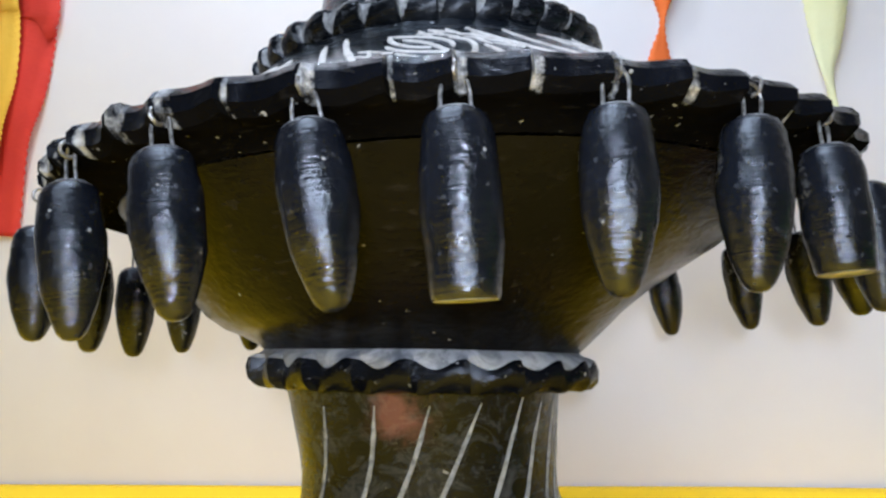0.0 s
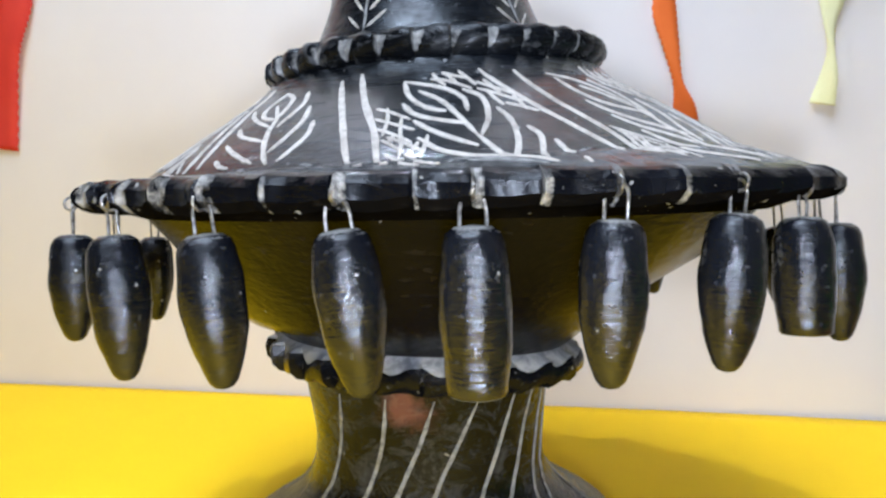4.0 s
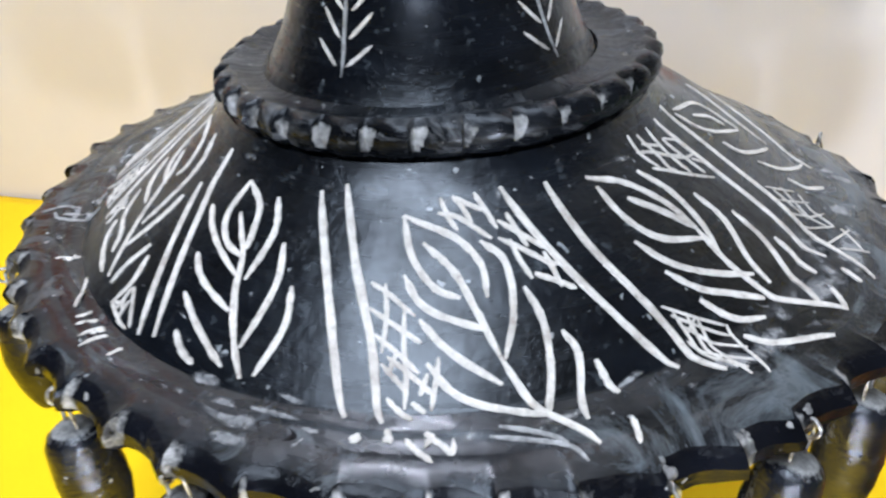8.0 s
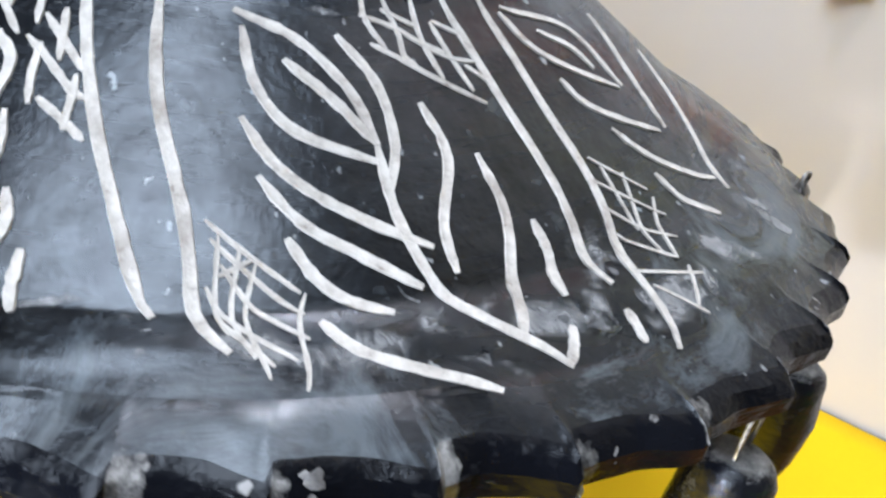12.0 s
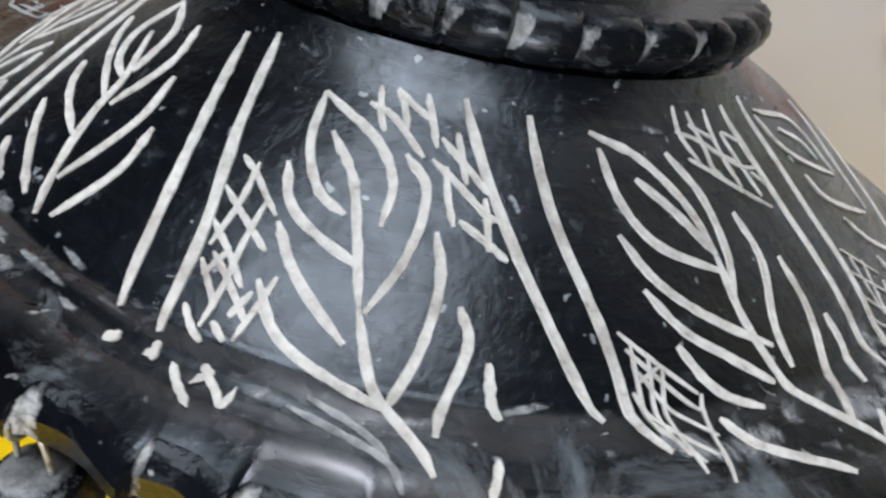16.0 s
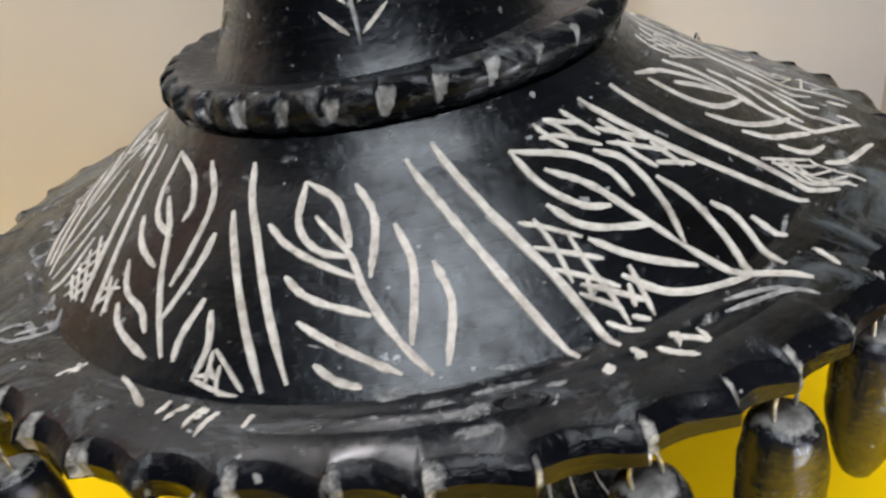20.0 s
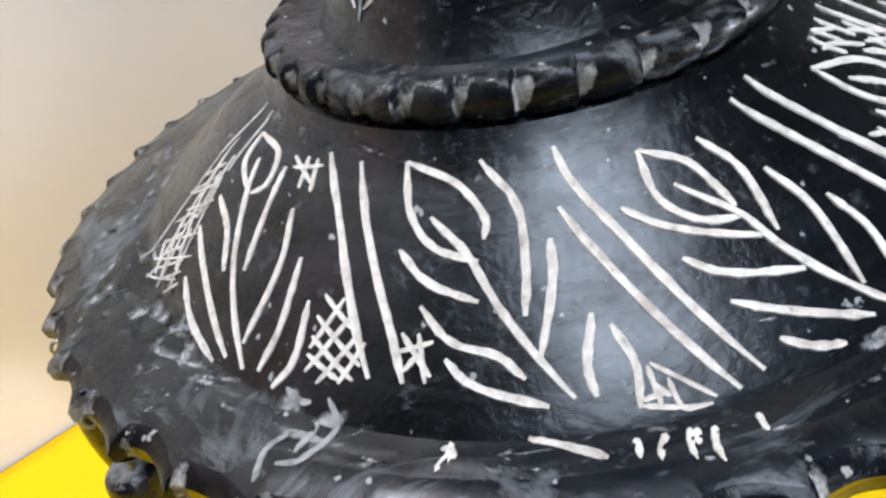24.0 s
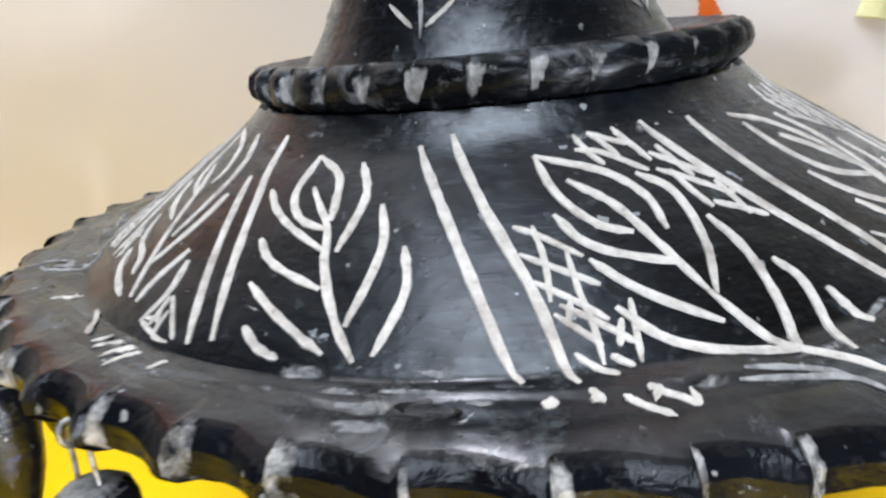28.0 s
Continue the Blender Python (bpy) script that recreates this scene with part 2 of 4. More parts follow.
# dark tone stands in for an unlit room in the clay's reflections
ROOM_DARK = plain("room_dark_brown", (0.10, 0.085, 0.07), (0.14, 0.12, 0.10), 4, 0.85)
FLOOR = plain("tan_floor", (0.42, 0.35, 0.26), (0.50, 0.42, 0.32), 6, 0.6)
WOOD = plain("brown_table_wood", (0.18, 0.10, 0.05), (0.28, 0.16, 0.08), 12, 0.55)
RED = plain("red_crepe_paper", (0.62, 0.03, 0.015), (0.72, 0.05, 0.02), 20, 0.8, 0.4, 500)
ORANGE = plain("orange_crepe_paper", (0.85, 0.15, 0.01), (0.92, 0.20, 0.02), 20, 0.8, 0.4, 500)
LEMON = plain("lemon_crepe_paper", (0.82, 0.77, 0.36), (0.86, 0.82, 0.46), 20, 0.8, 0.4, 500)
AMBER = plain("amber_crepe_paper", (0.80, 0.42, 0.02), (0.86, 0.50, 0.04), 20, 0.8, 0.4, 500)
GREEN = plain("green_board_paint", (0.04, 0.40, 0.008), (0.06, 0.46, 0.012), 8, 0.5)

# ---- building helpers ----


def mesh_of(bm, name, mats, smooth=True, angle=None):
    bmesh.ops.recalc_face_normals(bm, faces=bm.faces)
    me = bpy.data.meshes.new(name)
    bm.to_mesh(me)
    bm.free()
    for m in mats if isinstance(mats, (list, tuple)) else [mats]:
        me.materials.append(m)
    if smooth:
        me.shade_smooth()
        if angle:
            me.set_sharp_from_angle(angle=radians(angle))
    return me


def part(name, bm, mats, parent=None, label="", smooth=True, angle=40):
    ob = new(name, mesh_of(bm, name, mats, smooth, angle))
    if parent:
        ob.parent = parent
    return tagged(ob, label) if label else ob


def box(bm, x0, y0, z0, x1, y1, z1, bevel=0.0):
    made = bmesh.ops.create_cube(bm, size=1.0, matrix=Matrix.Translation(((x0 + x1) / 2, (y0 + y1) / 2, (z0 + z1) / 2)) @ Matrix.Diagonal((x1 - x0, y1 - y0, z1 - z0, 1)))
    if bevel:
        edges = list({e for v in made["verts"] for e in v.link_edges})
        bmesh.ops.bevel(bm, geom=edges, offset=bevel, segments=2, affect="EDGES")
    return bm


def lathe(profile, steps, place, close=False, mark=None):
    """Turns a profile of (radius, height) about the axis; place(angle, radius, height, k) gives the point. mark(i, k): material slot."""
    bm = bmesh.new()
    rows = [[bm.verts.new(place(360 * i / steps, r, z, k)) for k, (r, z) in enumerate(profile)] for i in range(steps)]
    for i in range(steps):
        a, b = rows[i], rows[(i + 1) % steps]
        for k in range(len(profile) - 1):
            f = bm.faces.new((a[k], b[k], b[k + 1], a[k + 1]))
            if mark:
                f.material_index = mark(i, k)
    if close:
        bm.faces.new([r[-1] for r in rows])
    return bm


def store_cut(ob, values):
    """Writes how bare of polish each point is, 0 to 1."""
    layer = ob.data.attributes.new("cut", "FLOAT", "POINT")
    for k, v in enumerate(values):
        layer.data[k].value = v
    return ob


def turn(angle, r, z, off=(0.0, 0.0)):
    a = radians(angle)
    return Vector((r * math.sin(a) + off[0], -r * math.cos(a) + off[1], z))


def step(x, a, b):
    t = min(1.0, max(0.0, (x - a) / (b - a)))
    return t * t * (3 - 2 * t)


def smooth_line(points, count):
    """A Catmull-Rom line through the points."""
    p = [Vector(q) for q in points]
    if len(p) == 2:
        return [p[0].lerp(p[1], k / (count - 1)) for k in range(count)]
    p = [2 * p[0] - p[1], *p, 2 * p[-1] - p[-2]]
    out = []
    for k in range(count):
        u = k / (count - 1) * (len(p) - 3)
        i = min(int(u), len(p) - 4)
        t = u - i
        a, b, c, d = p[i:i + 4]
        out.append(0.5 * (2 * b + (c - a) * t + (2 * a - 5 * b + 4 * c - d) * t * t + (3 * b - a - 3 * c + d) * t ** 3))
    return out


def uneven(angle, z, amount, seed):
    a = radians(angle)
    return amount * noise.noise(Vector((1.6 * math.sin(a) + seed, 1.6 * math.cos(a), z * 25)))


# ---- the room ----
def wall_y(x):
    return 0.2510 - 0.2330 * x


WALL_TURN = math.degrees(math.atan(-0.2330))
floor = tagged(part("floor", box(bmesh.new(), -2.3, -2.5, -0.80, 1.2, 1.2, -0.75), FLOOR), "plain tan floor under the table", "floor", kind="structure")


def slab(name, x0, x1, y0, y1, z0, z1, mat, label):
    return tagged(part(name, box(bmesh.new(), x0, y0, z0, x1, y1, z1), mat), label, "wall", kind="structure")


wall_back = slab("wall_north", -2.3, 0.485, 0, 0.1, -0.75, 1.75, PLASTER, "cream painted wall behind the table")
wall_back.matrix_basis = pose(0, 0.2510, 0, 0, 0, WALL_TURN)
# side wall coloured dark so the lamp's right side reflects little
slab("wall_east", 1.10, 1.20, -2.4, 1.10, -0.75, 1.75, ROOM_DARK, "side wall across the open end, coloured dark to lower its reflection")
wall_turn = slab("wall_return", 0.485, 0.812, 0.006, 0.106, -0.75, 1.75, TAN, "tan painted stretch of wall beside the cream one")
wall_turn.matrix_basis = pose(0, 0.2510, 0, 0, 0, WALL_TURN)
slab("wall_far", 0.30, 1.20, 1.10, 1.20, -0.75, 1.75, PALE, "grey-white wall beyond the cream one")
# unseen walls and ceiling, added dark to keep reflections in the clay low
slab("wall_west", -2.3, -2.2, -2.4, 0.9, -0.75, 1.75, ROOM_DARK, "unseen added wall across the room, dark in place of missing light")
slab("wall_south", -2.3, 1.2, -2.5, -2.4, -0.75, 1.75, ROOM_DARK, "unseen added wall behind the viewer, dark in place of missing light")
tagged(part("ceiling", box(bmesh.new(), -2.3, -2.5, 1.75, 1.2, 1.2, 1.83), ROOM_DARK), "unseen added ceiling, dark in place of missing light", "ceiling", kind="structure")

# table with a yellow paper sheet
table = tagged(new("table"), "wooden display table against the wall", "table")


def table_end(y, gap=0.0):
    """The end of the table, askew to the wall."""
    return 0.335 + 0.42 * (max(y, -0.12) - 0.2) - gap


def table_slab(x0, y0, z0, z1, gap):
    bm = bmesh.new()
    low = [bm.verts.new((x, y, z0)) for x, y in ((x0, y0), (table_end(y0, 0.003), y0), (table_end(-0.12, 0.003), -0.12), (table_end(0.205, 0.003), wall_y(0.335) - gap), (x0, wall_y(x0) - gap))]
    high = [bm.verts.new((v.co.x, v.co.y, z1 - 0.012 * v.co.x)) for v in low]
    bm.faces.new(low)
    bm.faces.new(high)
    for i in range(5):
        bm.faces.new((low[i], low[(i + 1) % 5], high[(i + 1) % 5], high[i]))
    return bm


part("tabletop", table_slab(-0.85, -0.55, -0.052, -0.007, 0.004), WOOD, table, smooth=False)
for x, y in ((-0.78, -0.5), (0.15, -0.5), (-0.78, 0.36), (0.24, 0.12)):
    part("leg", box(bmesh.new(), x - 0.025, y - 0.025, -0.75, x + 0.025, y + 0.025, -0.0522, 0.003), WOOD, table, smooth=False)


SLOPE = 0.012


def sheet():
    """A thin paper sheet, faintly rippled, turned down over the front edge."""
    bm = bmesh.new()
    nx, ny = 70, 50
    rows = []
    for i in range(nx + 1):
        line = []
        for j in range(ny + 1):
            u = j / ny
            y = -0.56 + (wall_y(-0.86 + 1.195 * i / nx) - 0.002 + 0.56) * u
            x = -0.86 + (table_end(y) + 0.86) * i / nx
            y = min(y, wall_y(x) - 0.002)
            far = step(math.hypot(x, y), 0.11, 0.22)
            z = -SLOPE * x * step(math.hypot(x, y), 0.12, 0.32) + 0.0005 * far * noise.noise(Vector((x * 5, y * 7, 1)))
            line.append(bm.verts.new((x, y, z - 0.0003)))
        line.insert(0, bm.verts.new((line[0].co.x, -0.563, -0.14)))
        rows.append(line)
    for i in range(nx):
        for j in range(ny + 1):
            bm.faces.new((rows[i][j], rows[i + 1][j], rows[i + 1][j + 1], rows[i][j + 1]))
    ob = part("yellow_sheet", bm, YELLOW)
    s = ob.modifiers.new("thickness", "SOLIDIFY")
    s.thickness, s.offset = 0.0008, -1
    return tagged(ob, "bright yellow paper sheet covering the table", "table cover")


sheet()

# ---- paper streamers on the wall ----


def streamer(name, mat, path, widths, label, twist=(0.0, 0.0), teeth=0.002, lift=0.004):
    """A crepe ribbon with pinked edges; path: (along the wall, height) from top to bottom, twist: its turn at both ends in degrees."""
    count = 90
    line = smooth_line([(x, 0, z) for x, z in path], count)
    wide = smooth_line([(w, 0, 0) for w in widths], count)
    bm = bmesh.new()
    rows = []
    for k, p in enumerate(line):
        d = (line[min(k + 1, count - 1)] - line[max(k - 1, 0)]).normalized()
        side = Vector((d.z, 0, -d.x))
        a = radians(twist[0] + (twist[1] - twist[0]) * k / (count - 1))
        out = Vector((side.x * math.cos(a), math.sin(a), side.z * math.cos(a)))
        w = abs(wide[k].x) * 0.5 + teeth * (k % 2)
        row = []
        for s in (-1, -0.33, 0.33, 1):
            q = p + out * (w * s)
            y = -lift - 0.5 * wide[k].x * abs(math.sin(a)) + q.y - 0.002 * math.sin(k * 0.13 + s)
            row.append(bm.verts.new((q.x, min(y, -0.0015), q.z)))
        rows.append(row)
    for a, b in zip(rows, rows[1:]):
        for k in range(3):
            bm.faces.new((a[k], a[k + 1], b[k + 1], b[k]))
    ob = part(name, bm, mat)
    s = ob.modifiers.new("thickness", "SOLIDIFY")
    s.thickness = 0.0004
    ob.matrix_basis = pose(0, 0.2510, 0, 0, 0, WALL_TURN)
    return tagged(ob, label, "paper streamer", "streamers on the wall")


streamer("red_streamer", RED, [(-0.372, 0.66), (-0.380, 0.457), (-0.387, 0.424), (-0.400, 0.362), (-0.415, 0.315), (-0.428, 0.231)], [0.05, 0.050, 0.049, 0.046, 0.041, 0.036], "red crepe-paper streamer with pinked edges on the wall")
streamer("amber_streamer", AMBER, [(-0.410, 0.66), (-0.412, 0.470), (-0.413, 0.437), (-0.419, 0.375), (-0.431, 0.335), (-0.445, 0.283)], [0.03, 0.028, 0.028, 0.028, 0.028, 0.028], "amber crepe-paper streamer with pinked edges on the wall", lift=0.010)
streamer("orange_strip", ORANGE, [(-0.412, 0.66), (-0.434, 0.474), (-0.455, 0.40)], [0.04, 0.034, 0.028], "orange crepe-paper strip beside the red streamer", lift=0.016)
streamer("orange_streamer", ORANGE, [(0.178, 0.66), (0.177, 0.40), (0.1760, 0.357), (0.1735, 0.330), (0.1690, 0.300), (0.1730, 0.272), (0.1775, 0.245), (0.1815, 0.226), (0.1825, 0.209)], [0.022, 0.020, 0.016, 0.0025, 0.0155, 0.011, 0.006, 0.015, 0.019], "twisted orange crepe-paper streamer hanging on the wall", twist=(10, -10), teeth=0.0010)
streamer("yellow_streamer", LEMON, [(0.286, 0.66), (0.284, 0.40), (0.282, 0.335), (0.2795, 0.298), (0.2775, 0.277), (0.2780, 0.258), (0.2765, 0.240), (0.2725, 0.222)], [0.030, 0.028, 0.027, 0.018, 0.008, 0.004, 0.010, 0.016], "faded yellow crepe-paper streamer with a twisted tail on the wall", twist=(0, 15), teeth=0.0008)


# side table and a green board behind it
side_table = tagged(new("side_table"), "low orange-brown varnished side table beside the yellow one", "table")
part("tabletop", box(bmesh.new(), 0.42, -0.64, -0.13, 0.74, 0.10, -0.10, 0.004), RUST, side_table, smooth=False)
for x, y in ((0.45, -0.60), (0.71, -0.60), (0.45, 0.06), (0.71, 0.06)):
    part("leg", box(bmesh.new(), x - 0.020, y - 0.020, -0.75, x + 0.020, y + 0.020, -0.1302, 0.003), RUST, side_table, smooth=False)
board = tagged(new("green_board"), "bright green painted board standing on the floor behind the side table", "board")
part("panel", box(bmesh.new(), 0.80, -0.62, -0.7495, 0.812, 0.036, 0.02, 0.002), GREEN, board)

# ---- the clay lamp ----
lamp = tagged(new("clay_lamp"), "black fired-clay lamp stand with white incised leaves on yellow paper", "lamp stand")
RIM_OFF = (0.0041, 0.0105)
FOOT_OFF = (-0.0150, 0.0090)
COLLAR_OFF = (-0.0103, 0.0070)
COLLAR_TILT = (-0.08, -0.06)
BODY_LEAN = 0.016


def rim_top(angle):
    """The rim lies askew on the lamp: lower to one side and to the back."""
    p = turn(angle, 0.149, 0, RIM_OFF)
    return 0.1818 - 0.0270 * p.x - 0.0220 * p.y


def oval(angle):
    """The rim is no true circle: how much wider it is at each angle."""
    a = radians(angle)
    round_ = (angle + 180) % 360 - 180
    side = 0.0036 * step(round_, 38, 62) * (1 - step(round_, 82, 125)) + 0.0025 * step(-round_, 85, 110) * (1 - step(-round_, 130, 165))
    return 0.0026 + 0.0024 * math.cos(2 * a) + side


def shoulder_height(angle, r):
    """The sloping shoulder, flattening towards the rim."""
    lean = BODY_LEAN * math.sin(radians(angle))
    round_ = (angle + 180) % 360 - 180
    swell = (0.0034 * step(round_, 50, 105) + 0.0034 * step(-round_, 80, 130)) * (1 - step(abs(round_), 150, 180)) * step(r, 0.072, 0.095)
    if r < 0.124:
        return 0.1757 + swell + lean * r + (0.1424 - r) / 1.558 + 0.0030 * max(0.0, 1 - (r - 0.070) / 0.011) ** 2 * (1 if r > 0.070 else 0)
    f = min(1.0, (r - 0.124) / 0.023)
    start = 0.18751 + swell + lean * 0.124
    return start + (rim_top(angle) - start) * (0.85 * f + 0.15 * f * f * (3 - 2 * f)) + 0.0003 * math.sin(math.pi * f)


PIT = (-16.9, 136.6)


def on_shoulder(angle, r, up=0.0):
    b = step(r, 0.122, 0.142)
    away = math.hypot((angle - PIT[0]) * 0.00238, r - PIT[1] * 0.001)
    dent = 0.0004 * noise.noise(Vector((angle * 0.16, r * 160, 4.0))) * step(r, 0.12, 0.132) * (1 - step(r, 0.134, 0.140))
    z = shoulder_height(angle, r) + uneven(angle, 0.3, 0.0008, 3.0) * step(r, 0.075, 0.10) * (1 - b) + dent - 0.0018 * math.exp(-(away / 0.0036) ** 2)
    return turn(angle, r + oval(angle) * b, z + up, (RIM_OFF[0] * b, RIM_OFF[1] * b)) + turn(angle, up * 0.55, 0)


prof = [(0.060 + 0.001 * k, 0) for k in range(82)]
shoulder = part("shoulder", lathe(prof, 420, lambda a, r, z, k: on_shoulder(a, r)), BLACK, lamp, "sloping black shoulder with incised panels")

# rim: thumb-pressed ratchet teeth
# the edges of the teeth in degrees round the rim; those at the back are evenly spaced
EDGES = [-85.7, -77.1, -68.2, -60.9, -53.6, -46.2, -39.4, -31.7, -25.0, -17.9, -10.3, -3.2, 2.2, 8.4, 15.5, 22.9, 29.4, 37.0, 44.2, 52.5, 61.8]
EDGES += [61.8 + (274.3 - 61.8) * k / 27 for k in range(1, 28)]


def tooth(angle):
    """The tooth's number and the place within it, 0 to 1."""
    a = (angle - EDGES[0]) % 360 + EDGES[0]
    k = max(i for i, e in enumerate(EDGES) if e <= a + 1e-6)
    k = min(k, len(EDGES) - 2)
    return k, min(1.0, max(0.0, a - EDGES[k]) / (EDGES[k + 1] - EDGES[k]))


def tooth_depth(k):
    return 0.75 + 0.55 * noise.noise(Vector((k * 1.37, 0.5, 8.0)))


RIM = [(0.1365, -0.0030), (0.1382, -0.0006), (0.1398, 0.0001), (0.1440, 0.0001), (0.1487, 0.0002), (0.1512, -0.0008), (0.1530, -0.0030), (0.1530, -0.0062), (0.1500, -0.0092), (0.1445, -0.0104), (0.1390, -0.0108), (0.1300, -0.0138)]
RIM_STEPS = 1104


def rim_point(a, r, dz, k):
    n, p = tooth(a)
    press = (0.66 * (1 - p) ** 1.5 * step(p, 0.0, 0.05) + 0.58 * math.sin(math.pi * p) ** 1.3) * tooth_depth(n)
    face = step(r, 0.1402, 0.1495)
    rr = r + oval(a) + (0.0014 - 0.0056 * press) * face + uneven(a, 0.1, 0.0012, 7.0) * face + 0.0004 * noise.noise(Vector((a * 0.5, dz * 300, 1)))
    top = shoulder_height(a, r) if k < 5 else rim_top(a)
    dip = 0.0013 * (p ** 1.3 - 0.4) * tooth_depth(n + 9) * step(r, 0.1440, 0.1488) * (1 - 0.7 * step(-dz, 0.004, 0.009))
    return turn(a, rr, top + dz - dip - 0.0024 * press * face * (1 if k > 6 else 0.25), RIM_OFF)


def rim_cut(i, k):
    n, p = tooth(360 * i / RIM_STEPS)
    wide = 0.25 + 0.28 * noise.noise(Vector((n * 3.7, 0, 0)))
    high = step(k, 3.3, 4.3) * (1 - step(k, 7.6, 9.6))
    return (0.50 + 0.30 * noise.noise(Vector((n * 1.9, 4, 0)))) * high * (1 - step(p, wide * 0.5, wide * 1.15))


# the lowest faces get the shade black, which mirrors no yellow paper
rim = part("rim", lathe(RIM, RIM_STEPS, rim_point, mark=lambda i, k: 2 if k > 6 else 1 if k > 3 else 0), [BLACK, GLOSS, RIM_SHADE], lamp, "thumb-pressed scalloped rim with pale cut notches", angle=30)
store_cut(rim, [rim_cut(i, k) for i in range(RIM_STEPS) for k in range(len(RIM))])

BOWL = [(0.1310, 0.1675), (0.122, 0.1580), (0.112, 0.1485), (0.102, 0.1405), (0.092, 0.1325), (0.082, 0.1250), (0.074, 0.1190), (0.068, 0.1145), (0.0650, 0.1120)]
part("bowl", lathe(BOWL, 160, lambda a, r, z, k: turn(a, r + uneven(a, z, 0.0008, 1.0), z + (rim_top(a) - 0.1810) * step(r, 0.09, 0.131) + (COLLAR_TILT[0] * turn(a, r, 0).x + COLLAR_TILT[1] * turn(a, r, 0).y) * (1 - step(r, 0.066, 0.09)), tuple(c + (b - c) * step(r, 0.066, 0.13) for b, c in zip(RIM_OFF, COLLAR_OFF)))), UNDER, lamp, "plain polished black bowl underside")


def notched_ring(name, profile, count, depth, height, slots, label, phase=0.0, dusty=(), steps=14, off=(0.0, 0.0), tilt=(0.0, 0.0)):
    def place(a, r, z, k):
        p = ((a + phase) / 360 * count) % 1.0
        outer = step(r, max(q[0] for q in profile) - 0.006, max(q[0] for q in profile) - 0.001)
        press = (1 - p) ** 1.4 * step(p, 0, 0.08)
        q = turn(a, r - depth * press * outer + uneven(a, z, 0.0008, 5.0), z + height * math.sin(p * 6.283 + k * 0.5) * outer, off)
        return q + Vector((0, 0, tilt[0] * q.x + tilt[1] * q.y))
    bm = lathe(profile, count * steps, place, mark=lambda i, k: 1 if k in dusty else 0)
    ring = part(name, bm, [GLOSS if name == "lower_collar" else WORN, DUSTY], lamp, label, angle=45)

    def bare(i, k):
        u = (360 * i / (count * steps) + phase) / 360 * count
        n, p = math.floor(u) % count, u % 1.0
        if k in (slots[-1] + 1, slots[-1] + 2):
            # a dusty ridge along the upper edge
            return 0.26 + 0.30 * noise.noise(Vector((math.sin(u / count * 6.2832) * 7, math.cos(u / count * 6.2832) * 7, k * 0.4)))
        # pale wedges pressed into the edge, wider above
        wide = 0.14 + 0.12 * noise.noise(Vector((n * 2.3, 0, 1.0))) + 0.09 * (k - slots[0])
        return (0.70 if k in slots else 0.25 if k in (slots[0] - 1, slots[-1] + 1) else 0.0) * step(p, 0.0, 0.05) * (1 - step(p, wide, wide + 0.10)) * (0.9 + 0.5 * noise.noise(Vector((n * 1.7, 3, 0))))
    return store_cut(ring, [bare(i, k) for i in range(count * steps) for k in range(len(profile))])


notched_ring("lower_collar", [(0.0636, 0.1140), (0.0648, 0.1122), (0.0668, 0.1105), (0.0692, 0.1090), (0.0716, 0.1070), (0.0728, 0.1038), (0.0722, 0.1000), (0.0694, 0.0978), (0.0640, 0.0972), (0.0540, 0.0972)], 23, 0.0058, 0.0018, (19,), "notched clay collar with a dusty upper edge", dusty=(0, 1, 2, 3), off=COLLAR_OFF, tilt=COLLAR_TILT)


STEM = [(0.0575, 0.1050), (0.0562, 0.0980), (0.0545, 0.0880), (0.0530, 0.0770), (0.0525, 0.0660), (0.0532, 0.0560), (0.0562, 0.0475), (0.0625, 0.0395), (0.0712, 0.0325), (0.0800, 0.0270), (0.0892, 0.0210), (0.0942, 0.0155), (0.0957, 0.0110), (0.0939, 0.0068), (0.0894, 0.0035), (0.0832, 0.0003)]


def stem_radius(z):
    for (r0, z0), (r1, z1) in zip(STEM, STEM[1:]):
        if z1 <= z <= z0:
            return r1 + (r0 - r1) * (z - z1) / (z0 - z1)
    return STEM[0][0]


def on_stem(a, r, z):
    low = step(-z, -0.075, -0.02)
    return turn(a, r + uneven(a, z, 0.0006, 2.0), z, tuple(c + (f - c) * low for f, c in zip(FOOT_OFF, COLLAR_OFF)))


fine = [tuple(v.xy) for v in smooth_line([(r, z, 0) for r, z in STEM], 60)]
stem = part("pedestal", lathe(fine, 160, lambda a, r, z, k: on_stem(a, r, z), close=True), GREY, lamp, "flared grey-black pedestal with swirling lines")

# upper collar and neck
notched_ring("upper_collar", [(0.0600, 0.2180), (0.0650, 0.2190), (0.0664, 0.2216), (0.0700, 0.2250), (0.0730, 0.2270), (0.0737, 0.2298), (0.0731, 0.2327), (0.0708, 0.2347), (0.0676, 0.2352), (0.0640, 0.2337), (0.0590, 0.2325), (0.0530, 0.2332)], 34, 0.0036, 0.0007, (4, 5, 6), "notched clay collar round the neck", phase=5.2, steps=24, tilt=(0.022, 0.0))
NECK = [(0.0590, 0.2280), (0.0555, 0.2318), (0.0520, 0.2365), (0.0488, 0.2420), (0.0462, 0.2480), (0.0430, 0.2560), (0.0402, 0.2700), (0.0400, 0.2900), (0.0395, 0.3100), (0.0400, 0.3300), (0.0420, 0.3480), (0.0440, 0.3520), (0.0430, 0.3550), (0.0360, 0.3550), (0.0345, 0.3400)]


